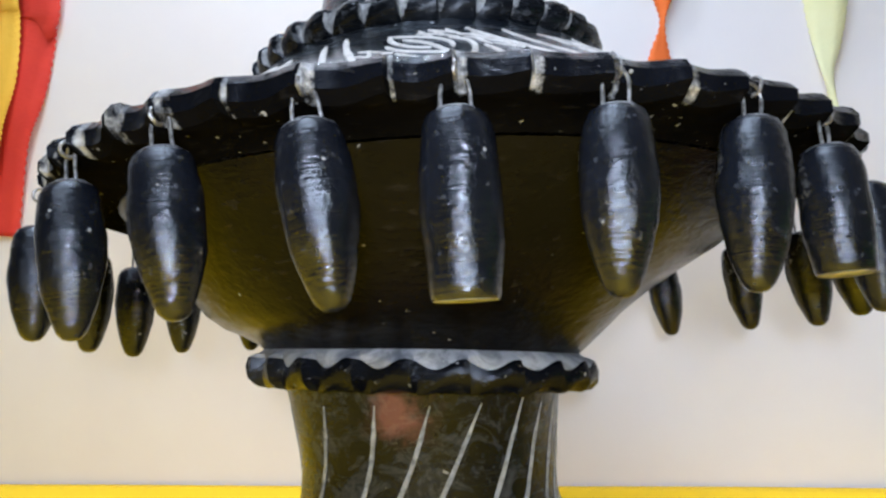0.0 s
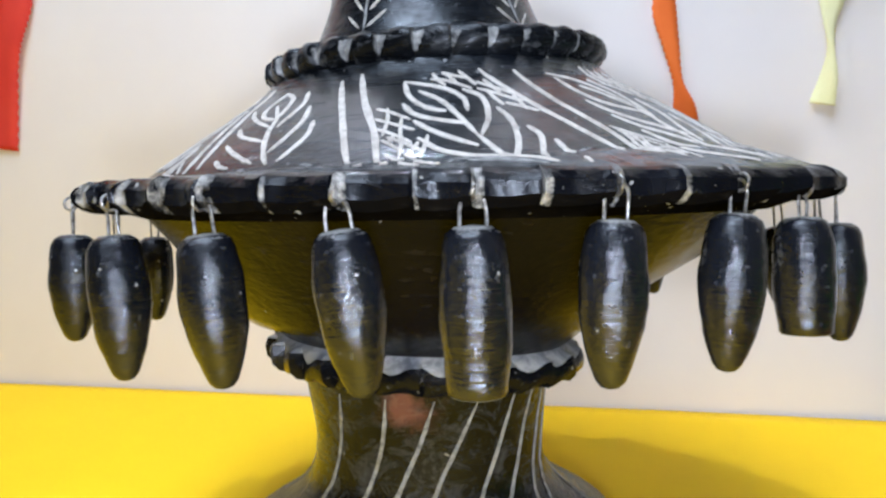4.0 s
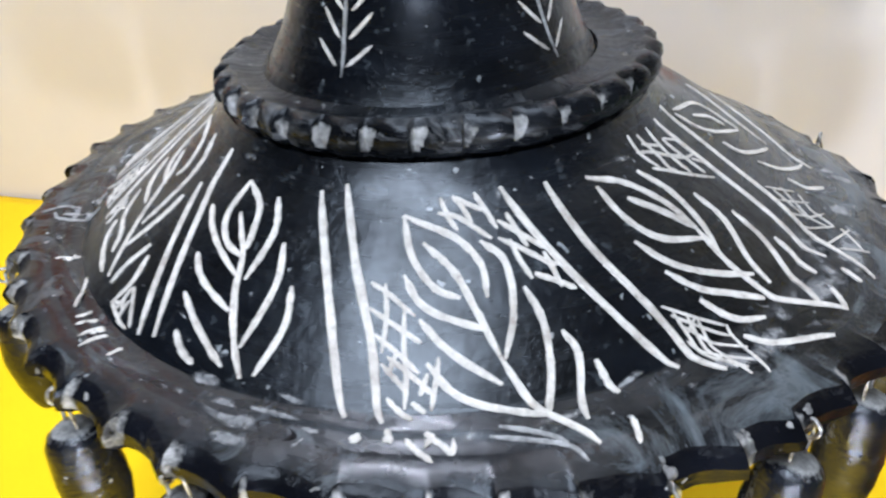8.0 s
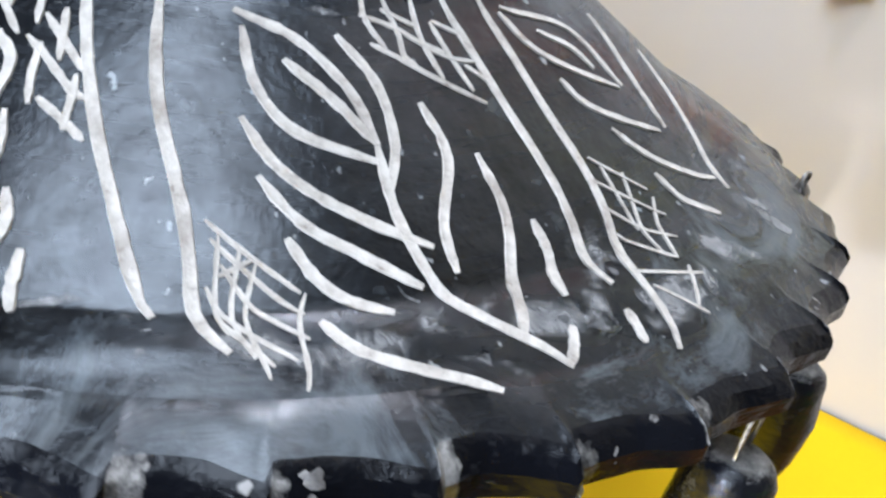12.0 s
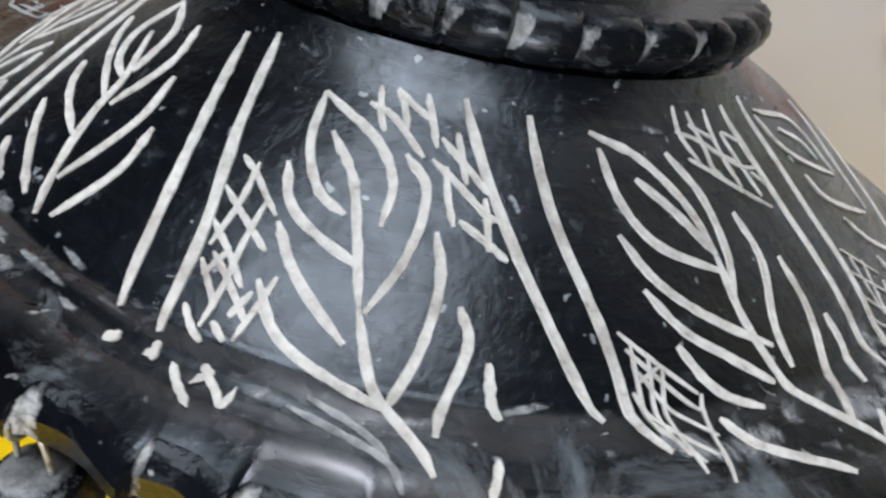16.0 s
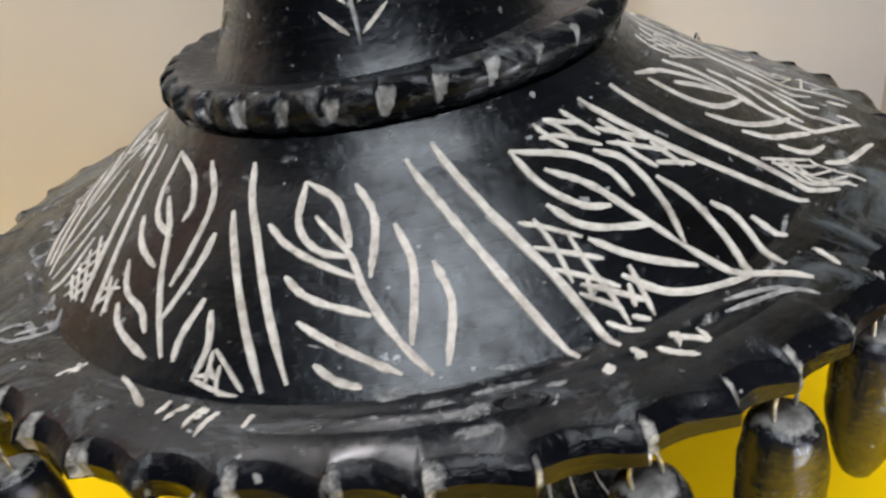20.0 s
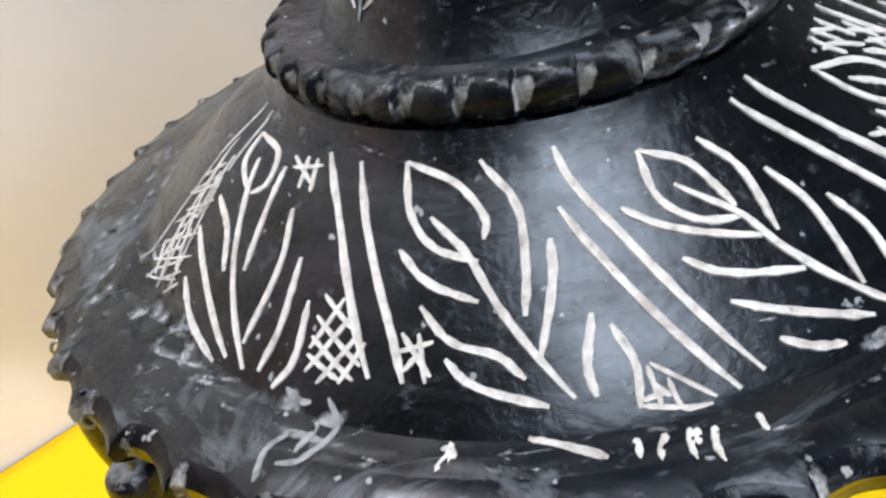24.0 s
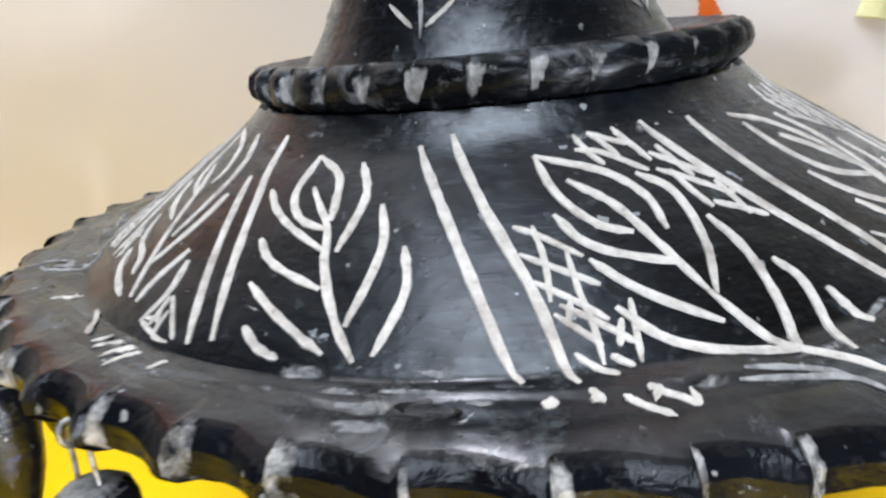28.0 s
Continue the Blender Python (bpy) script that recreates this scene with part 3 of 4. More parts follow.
def neck_radius(z):
    for (r0, z0), (r1, z1) in zip(NECK, NECK[1:]):
        if z0 <= z <= z1:
            return r0 + (r1 - r0) * (z - z0) / (z1 - z0)
    return NECK[-4][0]


NECK_OFF = (-0.0012, 0.0)
neck = part("neck", lathe(NECK, 128, lambda a, r, z, k: turn(a, r + uneven(a, z, 0.0006, 9.0), z, NECK_OFF), close=True), BLACK, lamp, "burnished black neck with incised fern sprays")

# ---- incised lines ----


def groove(name, centre, place, width, parent, mat, label="", taper=0.5, seed=0.0):
    """A scraped line along centre; place(u, v, lift) puts a point on the surface, width in metres there."""
    bm = bmesh.new()
    rows = []
    n = len(centre)
    pts = [place(c.x, c.y, 0.0) for c in centre]
    for k, c in enumerate(centre):
        t = (pts[min(k + 1, n - 1)] - pts[max(k - 1, 0)]).normalized()
        up = (place(c.x, c.y, 0.001) - pts[k]).normalized()
        side = t.cross(up).normalized()
        e = min(k, n - 1 - k) / (n - 1)
        w = width * (taper + (1 - taper) * step(e, 0, 0.14)) * (1 + 0.26 * noise.noise(Vector((k * 0.55, seed, 2.0))))
        row = []
        for s, h in ((-1.0, -0.0001), (-0.84, 0.00034), (-0.4, 0.00025), (0.4, 0.00024), (0.84, 0.00034), (1.0, -0.0001)):
            j = 1 + 0.22 * noise.noise(Vector((k * 0.9, seed + s, 5.0)))
            row.append(bm.verts.new(pts[k] + side * (0.5 * w * s * j) + up * h))
        rows.append(row)
    for a, b in zip(rows, rows[1:]):
        for k in range(5):
            bm.faces.new((a[k], a[k + 1], b[k + 1], b[k]))
    bm.faces.new(rows[0])
    bm.faces.new(rows[-1])
    return part(name, bm, mat, parent, label, angle=60)


def on_panel(u, v, up):
    return on_shoulder(u, v * 0.001, up)


# control points of each line: (degrees round the axis, millimetres from it)
PANEL_A = [
    ((-23.6, 121.3), (-26.5, 114.7), (-30.3, 104.2), (-32.5, 96), (-38.1, 87.3)),
    ((-40.8, 79.4), (-40.8, 88.5), (-37.4, 94.4), (-32.7, 96.7)),
    ((-40.7, 79.4), (-35.1, 84), (-33.1, 90.5), (-32.4, 94.8)),
    ((-31.8, 81), (-28.9, 89), (-29.6, 101.4)),
    ((-26, 91.1), (-24.2, 100.4), (-25.4, 115.4)),
    ((-21.6, 100.3), (-20.5, 108.8), (-22.1, 120.2)),
    ((-45.8, 88.7), (-40.9, 94.2), (-31.6, 101)),
    ((-41.1, 99.9), (-37.4, 104.3), (-29.6, 108.8)),
    ((-38.4, 108.9), (-33.8, 113.4), (-26.6, 120.2)),
    ((-35.8, 116.9), (-33.3, 120), (-30.6, 121.7)),
]
PANEL_BARS1 = [
    ((-23.1, 77.5), (-18.3, 91.7), (-14.5, 106), (-10.3, 126.4)),
    ((-18.1, 75.5), (-14.2, 88.5), (-8.9, 108.8), (-6.5, 127.7)),
    ((-9.4, 133.6), (-9.4, 137.1)),
    ((-6.3, 133.2), (-6.3, 135.6)),
]
PANEL_H1 = [
    ((-9.9, 97.5), (-7.2, 99.8), (-3.3, 104.6)),
    ((-9.5, 103.1), (-5.1, 107.3), (-2.5, 110.1)),
    ((-8.4, 108.5), (-5.1, 112.4), (-2.7, 116.2)),
    ((-6.5, 112.9), (-3.7, 116.3), (-0.8, 120.8)),
    ((-7.1, 114.4), (-4.8, 118.2), (-3.8, 120.2)),
    ((-6.1, 121), (-3.4, 126)),
    ((-7.8, 97.7), (-7.1, 104.7), (-7.2, 112.2)),
    ((-4.8, 103), (-4.6, 110.1), (-4.1, 117.2), (-4.1, 123.2)),
    ((-3.8, 116.3), (-2, 118.8)),
    ((-0.4, 113.1), (-0.8, 117.9), (-1.3, 123.4)),
    ((-5.4, 112), (-6.2, 116.6)),
    ((-3.4, 121.8), (-1.9, 123.9)),
    ((-1.7, 116.2), (-2.5, 120.5)),
]
PANEL_B = [
    ((-6, 81.9), (-4.2, 91.4), (-0.8, 98.5), (2.7, 101.1)),
    ((-6, 81.9), (2.3, 87.1), (6.1, 93.7), (6.4, 101.4)),
    ((-2.5, 88.4), (2, 95), (4.8, 104.6), (6.8, 114)),
    ((6.8, 114), (10, 127.5), (11.8, 140.3)),
    ((6.6, 88.7), (9.8, 93.8), (9.6, 104.2), (7.3, 114.5)),
    ((11.7, 100.2), (12.9, 107.8), (12.1, 118.6), (10.1, 128.1)),
    ((14.9, 110.7), (15.8, 117), (12.7, 132.4)),
    ((17.6, 118), (18.2, 126.3)),
    ((-5.2, 95.8), (-1.9, 102.9), (6, 108.4)),
    ((-2.8, 105.3), (0.8, 111.8), (6.5, 119.3)),
    ((-1.8, 114.2), (1.4, 120.5), (6, 124.3), (10.1, 128.1)),
]
PANEL_H2 = [
    ((0, 81.4), (3.7, 82.9), (8.6, 88.6)),
    ((0.5, 78), (1.9, 82.8), (3.2, 85.8)),
    ((2.8, 77.8), (4.2, 79.9), (5.8, 84.4)),
    ((2.8, 77.8), (6.4, 80.4), (8.3, 81.6)),
    ((6.9, 77.4), (8.3, 81.1), (9.8, 86.4)),
    ((10.1, 84.5), (12.7, 87.5), (15.1, 90.6), (16.5, 92.6)),
    ((11.9, 83), (12.8, 86.6), (13.9, 91.6)),
    ((9.6, 88.6), (12.6, 91.4), (16.2, 95.8), (17.7, 96.8)),
    ((11.4, 89.3), (12.1, 94.1), (13.2, 98.8)),
    ((16.1, 93.4), (16.6, 97.7), (16.9, 101.8)),
    ((13.7, 97.7), (16.6, 100.4), (18.8, 102.9)),
]
PANEL_BARS2 = [
    ((12.1, 76.9), (16.2, 90), (22, 109.5), (26.1, 125.4)),
    ((21.1, 77.8), (23.2, 92.8), (27.5, 113), (29.1, 132)),
]
PANEL_BFOOT = [
    ((3.1, 133.6), (6.4, 136.3), (9.1, 139.4), (10.2, 143.8)),
    ((4.6, 130), (7.7, 134.4), (9.2, 138.7)),
]
PANEL_C1 = [
    ((29.7, 79.4), (36.6, 83.8), (41.4, 92.3), (43, 101.5)),
    ((30.7, 82.3), (32.1, 91.5), (35.5, 98.9), (42.7, 104.2)),
    ((35.1, 87.6), (39.5, 93.8), (43, 101.5)),
    ((42.9, 101.7), (43.1, 112.6), (45.1, 125.9), (47.1, 139.5)),
    ((41.3, 82.9), (44.4, 90.6), (44.8, 100.1), (43.2, 108.4)),
    ((48.7, 94.9), (49.5, 103.4), (46.8, 114.1), (46.5, 121.3)),
]
PANEL_C2 = [
    ((52.6, 104.2), (52.7, 113.9), (49.9, 125.7), (46, 134.2)),
    ((55, 116), (54.8, 121.9), (52.7, 128.6)),
    ((50.2, 133.2), (47.2, 138.9)),
    ((31, 97.3), (34.2, 104.9), (38.9, 111), (45.3, 117.3)),
    ((32.5, 106.1), (35.7, 112.8), (39.8, 117.6), (43.6, 122.5)),
    ((34.5, 114.8), (36.8, 121.1), (40.6, 126)),
    ((35.7, 126.5), (36.7, 133.5), (41.9, 141.3)),
]
PANEL_H3 = [
    ((28.8, 112.4), (35.2, 121.9)),
    ((30.1, 118.2), (34.2, 129.5)),
    ((29.8, 124.4), (30.8, 134.5)),
    ((29.8, 114.4), (29.9, 128.5)),
    ((32.4, 117.7), (30.1, 136.5)),
    ((35.5, 122), (31.6, 138.5)),
    ((32.2, 117.5), (29.9, 119.7)),
    ((29.3, 114.9), (35.1, 124.9)),
    ((29.3, 121), (32.3, 133.4)),
    ((31.3, 115.6), (30.2, 133)),
]
PANEL_H4 = [
    ((45.8, 74.9), (45.5, 79.8), (47, 85.4)),
    ((48.6, 75.9), (49.3, 82.1), (49, 86.4), (50.1, 88.4)),
    ((53, 75.9), (52.2, 83.6), (52.8, 91.1)),
    ((54.6, 80.5), (55.1, 86.7), (55.9, 93.8)),
    ((44.8, 79.1), (49.2, 81.5), (54.1, 86.8), (58.8, 88.9)),
    ((50.1, 82.8), (54.6, 86.4)),
    ((45.2, 84.3), (49, 87.8), (56.8, 96.2)),
    ((54.9, 80.3), (58.1, 83)),
    ((56.5, 89), (59.1, 93)),
    ((48, 78.1), (52.3, 81.2)),
]
PANEL_BARS3 = [
    ((58.3, 75.8), (58.9, 94.2), (59.3, 113), (57.1, 129)),
    ((65.4, 75.2), (64.4, 95.9), (63.2, 118.7), (55.2, 141)),
    ((55.2, 133), (53.3, 138.5)),
]
PANEL_H5 = [
    ((65.5, 109.5), (70.5, 118.8)),
    ((64, 112.9), (70.3, 123.8)),
    ((63.1, 117.3), (68, 127.5)),
    ((62.6, 122), (65.1, 129.8)),
    ((66.4, 111.6), (65.5, 123.5)),
    ((68.7, 114.2), (64.7, 128.2)),
    ((70.5, 120.3), (65.1, 129.8)),
    ((59.9, 128.1), (64.8, 133.3)),
    ((59.7, 131.4), (60.4, 138.2)),
    ((64.8, 131.4), (60.5, 136.5)),
]
PANEL_D = [
    ((69, 78.8), (80.5, 86.6), (81.3, 101.9)),
    ((68, 79.8), (70.3, 89.8), (80.4, 101.8)),
    ((73.1, 85.2), (77.3, 90.7), (78.3, 96.3)),
    ((70, 95.2), (71.9, 102.1), (81, 112.8)),
    ((72.3, 107), (75.4, 115.2), (82.4, 126)),
    ((73.6, 117.4), (74.6, 124.1), (75.9, 129.3)),
    ((92, 87.6), (86.1, 101.2), (82.7, 113.1)),
    ((98.1, 101.7), (89, 117.9), (81.9, 128.5)),
]
PANEL_Z = [
    ((-77.4, 75.9), (-75.2, 84.9), (-70.8, 91.4), (-64.5, 94.2)),
    ((-77.3, 75.9), (-68.5, 79.5), (-63.9, 85.9), (-63.8, 90.3)),
    ((-71.7, 85.9), (-66.1, 92.7), (-61.7, 103), (-55.1, 118.1)),
    ((-64.6, 75.8), (-59.4, 83.9), (-58.6, 95), (-59.1, 104.2)),
    ((-55.3, 91.4), (-55.7, 98.6), (-58, 111.7)),
    ((-52.2, 105.2), (-53.5, 113), (-53.2, 118.3)),
    ((-50.5, 107.4), (-49.2, 114.2), (-49.7, 121.1)),
    ((-75.5, 92.3), (-70.9, 97.8), (-64.3, 101.3)),
    ((-71.3, 102.1), (-67.3, 108), (-62.3, 110.4), (-59.5, 114.4)),
    ((-67.7, 111), (-64.6, 115.2), (-57.5, 118.9)),
]
PANEL_ZHATCH = [
    ((-47.9, 114.6), (-45.3, 118.5), (-43.2, 121.9)),
    ((-48.2, 114.9), (-48, 118.3), (-47.9, 121.5)),
    ((-49.5, 120.8), (-46.3, 122.2)),
    ((-46.7, 117.4), (-46.5, 120.8), (-46, 122.4), (-43.7, 122.7)),
    ((-49.3, 120), (-47.3, 119.4)),
    ((-48.1, 117.8), (-46.9, 120.2)),
]
PANEL_BARS0 = [
    ((-94.3, 76.4), (-85.5, 91.3), (-75.9, 115.5)),
    ((-86.7, 76.7), (-79.2, 94.6), (-74.5, 106.8), (-72, 115.5)),
    ((-53.6, 86.1), (-47.5, 102.7), (-41, 121.9)),
    ((-52.8, 75.3), (-50.9, 82.7), (-46, 95.2), (-38.4, 120.4)),
]
PANEL_HD = [
    ((-84.6, 102.8), (-79.1, 107.9)),
    ((-84.7, 106.9), (-77.2, 113.7)),
    ((-84.4, 110.7), (-77.7, 116.4)),
    ((-84.2, 114), (-79.4, 116.9)),
    ((-81.6, 102.5), (-84.2, 112.9)),
    ((-80, 105.4), (-83.8, 117.1)),
    ((-78.5, 108.7), (-81.9, 118.5)),
    ((-77.3, 109.5), (-79.3, 117.5)),
    ((-73, 107), (-69.1, 114)),
    ((-71, 106.8), (-69.6, 115.1)),
    ((-73, 110.2), (-69.2, 108.1)),
    ((-72.2, 113.5), (-70.7, 110.3)),
    ((-103, 79.8), (-94.9, 83.9)),
    ((-99.4, 78.6), (-97.7, 85.6)),
    ((-96.9, 78.4), (-94.9, 85.2)),
    ((-101.9, 82.2), (-94.9, 79.2)),
]
PANEL_E = [
    ((-117.7, 81), (-115.1, 88.7), (-108, 92.8)),
    ((-117.7, 81), (-108.5, 81.3), (-105.4, 88.1), (-107.4, 92.5)),
    ((-112.1, 85.4), (-108, 94.1), (-101.3, 107.3), (-92, 121.6)),
    ((-103.7, 83), (-101.9, 92.2), (-99.4, 105.7)),
    ((-96.5, 89.8), (-93.8, 100.5), (-93.6, 117.5)),
    ((-90.7, 97.8), (-89.4, 110.6), (-89.8, 120.5)),
    ((-86.7, 104.8), (-85.7, 115.7), (-87.2, 122.1)),
    ((-114.6, 98.4), (-107.8, 101.5), (-103.1, 108.5)),
    ((-114.4, 106.6), (-105.2, 113), (-95.1, 121.6)),
    ((-109.8, 116.1), (-104.1, 120.7), (-96.6, 123.8)),
]
PANEL_F = [
    ((-123.2, 87.3), (-117, 125.6)),
    ((-122.3, 91.8), (-114.2, 124.1)),
    ((-117.8, 95.6), (-111.5, 121.7)),
    ((-125.1, 82.6), (-121.7, 126.3)),
    ((-124, 106.4), (-119.5, 97)),
    ((-121.6, 113.5), (-115.7, 100.9)),
    ((-120.7, 118.1), (-112.9, 106.9)),
    ((-119.9, 122.7), (-111.5, 112.2)),
    ((-117.7, 125.4), (-111.5, 118.6)),
    ((-126, 76.6), (-124, 93.5)),
    ((-120.6, 76.1), (-117.5, 93.7)),
]
PANEL_MARKS = [
    ((-50.5, 127.3), (-49.8, 130.2), (-49, 136.6)),
    ((-47.9, 127.5), (-47.8, 131.5), (-47.4, 138.5)),
    ((-46, 127.3), (-45.7, 131.6), (-45, 140)),
    ((-45.4, 128), (-44.8, 135.9)),
    ((-43.9, 129.1), (-43.7, 133.5), (-43.3, 141.8)),
    ((-40.4, 128.9), (-39.7, 137.5)),
    ((-66.4, 124.3), (-65.3, 129.2), (-64.2, 137.2)),
    ((-66.7, 126.8), (-65.2, 128.3), (-63.8, 134.2)),
]
PANEL_ZFOOT = [
    ((-59.5, 123.5), (-55.6, 127.5), (-51.6, 134)),
]
PANEL_DRIPS = [
    ((-85.3, 120.9), (-83.2, 122.2), (-81.8, 121.8)),
    ((-79.9, 125.4), (-78.3, 130), (-76.4, 138.3)),
    ((-79.9, 120.2), (-77.9, 124.3), (-75.7, 133.8), (-75.4, 140), (-77.2, 142.1)),
    ((-79.4, 133.4), (-78.8, 141.3), (-78, 146.9)),
]
PANEL_BTICK = [
    ((-4.7, 134.3), (-4, 138.1), (-2.6, 141.5)),
    ((-3.2, 137.2), (-2.3, 134), (-1.5, 136.5), (-0.9, 138.8), (-0.2, 133.3)),
    ((-2.7, 131.7), (-1.9, 133.3)),
    ((-9.2, 132.8), (-9, 136.3)),
    ((-6.2, 130.1), (-6.1, 136.1)),
]
PANEL_BTICK2 = [
    ((16.2, 135.1), (15, 142.4)),
]
PANEL_HF = [
    ((-118.8, 111.8), (-115.8, 102.3)),
    ((-120.3, 118.8), (-117.5, 111.9)),
    ((-118.7, 120.4), (-115.2, 113.1)),
    ((-117.2, 122.1), (-112.8, 114.7)),
    ((-114.9, 122.6), (-111.6, 116.6)),
    ((-112.1, 123), (-110.5, 118.6)),
    ((-123.3, 106.1), (-117.6, 97.2)),
    ((-121, 108.9), (-115.5, 100.4)),
    ((-123.7, 100.7), (-119.8, 93.1)),
    ((-119.9, 110.9), (-114.7, 122.7)),
    ((-120.1, 102.4), (-112.9, 117.5)),
    ((-119.6, 95.4), (-116.5, 106.5)),
    ((-119.3, 90.2), (-117.3, 101.9)),
    ((-115.9, 108.9), (-115.1, 114.7)),
    ((-120.2, 117.8), (-116.8, 123.3)),
]


def draw(panel, width, mat=GROOVE, name="incised_line", shift=0.0, taper=0.5):
    for k, line in enumerate(panel):
        pts = smooth_line([(a + shift, r, 0) for a, r in line], 4 + 5 * (len(line) - 1) + 4)
        groove(name, pts, on_panel, width, shoulder, mat, taper=taper, seed=k * 1.7 + line[0][0])


draw(PANEL_A, 0.0019)
draw(PANEL_BARS1, 0.0023)
draw(PANEL_H1, 0.0013, name="hatch_line")
draw(PANEL_B, 0.0019)
draw(PANEL_H2, 0.0014, name="hatch_line")
draw(PANEL_BARS2, 0.0021)
draw(PANEL_BFOOT, 0.0013, FAINT)
draw(PANEL_C1, 0.0019)
draw(PANEL_C2, 0.0019)
draw(PANEL_H3, 0.0008, name="hatch_line")
draw(PANEL_H4, 0.0010, name="hatch_line")
draw(PANEL_BARS3, 0.0020)
draw(PANEL_H5, 0.0008, name="hatch_line")
draw(PANEL_D, 0.0019)
draw(PANEL_Z, 0.0019)
draw(PANEL_ZHATCH, 0.0012, name="hatch_line")
draw(PANEL_BARS0, 0.0021)
draw(PANEL_HD, 0.0013, name="hatch_line")
draw(PANEL_E, 0.0019)
draw(PANEL_F, 0.0008, name="hatch_line")
draw(PANEL_MARKS, 0.0014, taper=0.2)
draw(PANEL_ZFOOT, 0.0018)
draw(PANEL_DRIPS, 0.0015, FAINT)
draw(PANEL_BTICK, 0.0014, taper=0.2)
draw(PANEL_BTICK2, 0.0016, taper=0.2)
draw(PANEL_HF, 0.0010, name="hatch_line")

# swirling lines down the pedestal: degrees round the axis, millimetres up
SWIRLS = [
    ((-38, 97), (-41, 82), (-45, 67), (-52, 48), (-64, 33), (-77, 22)),
    ((-15, 97), (-18, 81), (-23, 65), (-29, 50), (-43, 32), (-54, 19)),
    ((5, 96), (-1, 80), (-8, 65), (-13, 53), (-22, 35), (-29, 27), (-30, 17)),
    ((24, 95), (16, 79), (8, 64), (4, 54), (-7, 34), (-12, 25), (-13, 15)),
    ((43, 95), (36, 76), (29, 60), (21, 43), (10, 31), (5, 23), (5, 13)),
    ((56, 92), (50, 74), (45, 58), (38, 45), (24, 27), (23, 18), (27, 11)),
    ((70, 92), (64, 70), (55, 41), (45, 33), (36, 20), (42, 11)),
    ((84, 92), (74, 65), (64, 39), (55, 29), (54, 18)),
]
SWIRLS += [tuple((a + 21 * k + 76, z) for a, z in SWIRLS[3]) for k in range(1, 10)]
for k, line in enumerate(SWIRLS):
    groove("swirl_line", smooth_line([(a, z * 0.001, 0) for a, z in line], 44), lambda u, v, up: on_stem(u, stem_radius(v) + up * 0.9, v + up * 0.4), 0.0018, stem, FAINT, seed=k * 3.1, taper=0.3)

# fern sprays on the neck
for a0 in (-104.0, -30.0, 46.0, 120.0, 196.0):
    def on_neck(u, v, up):
        return turn(u, neck_radius(v) + up, v, NECK_OFF)
    groove("fern_stem", smooth_line([(a0 + 1, 0.2385, 0), (a0 - 1, 0.262, 0), (a0 + 2, 0.300, 0)], 20), on_neck, 0.0011, neck, FAINT, seed=a0)
    for j in range(8):
        z = 0.241 + 0.007 * j
        for s in (-1, 1):
            groove("fern_leaflet", smooth_line([(a0 + s * 2, z, 0), (a0 + s * (11 - 0.3 * j), z + 0.006 + 0.001 * (j % 2), 0)], 6), on_neck, 0.0011, neck, GROOVE, seed=a0 + j, taper=0.2)

# ---- pendants ----
BODY = [(0.00005, 0.0003), (0.0040, -0.0002), (0.0058, -0.0016), (0.0067, -0.0040), (0.0073, -0.0090), (0.0077, -0.0150), (0.0076, -0.0205), (0.0070, -0.0260), (0.0058, -0.0315), (0.0044, -0.0365), (0.0033, -0.0396), (0.0021, -0.0411), (0.0008, -0.0416)]
BLUNT = BODY[:6] + [(0.0078, -0.0215), (0.0075, -0.0280), (0.0070, -0.0350), (0.0066, -0.0402), (0.0060, -0.0409), (0.0010, -0.0410)]


def tube(points, radius, sides=8, closed=False):
    bm = bmesh.new()
    n = len(points)
    rows = []
    ref = Vector((0.31, 0.2, 0.93))
    for k, p in enumerate(points):
        d = (points[(k + 1) % n if closed else min(k + 1, n - 1)] - points[k - 1 if closed or k else 0]).normalized()
        a = d.cross(ref).normalized()
        b = d.cross(a)
        rows.append([bm.verts.new(p + (a * math.cos(6.2832 * j / sides) + b * math.sin(6.2832 * j / sides)) * radius) for j in range(sides)])
    for k in range(n if closed else n - 1):
        a, b = rows[k], rows[(k + 1) % n]
        for j in range(sides):
            bm.faces.new((a[j], a[(j + 1) % sides], b[(j + 1) % sides], b[j]))
    if not closed:
        bm.faces.new(rows[0])
        bm.faces.new(rows[-1])
    return bm


def finer(shape):
    out = []
    for (r0, z0), (r1, z1) in zip(shape, shape[1:]):
        out += [(r0, z0), ((r0 + r1) / 2, (z0 + z1) / 2)]
    return out + [shape[-1]]


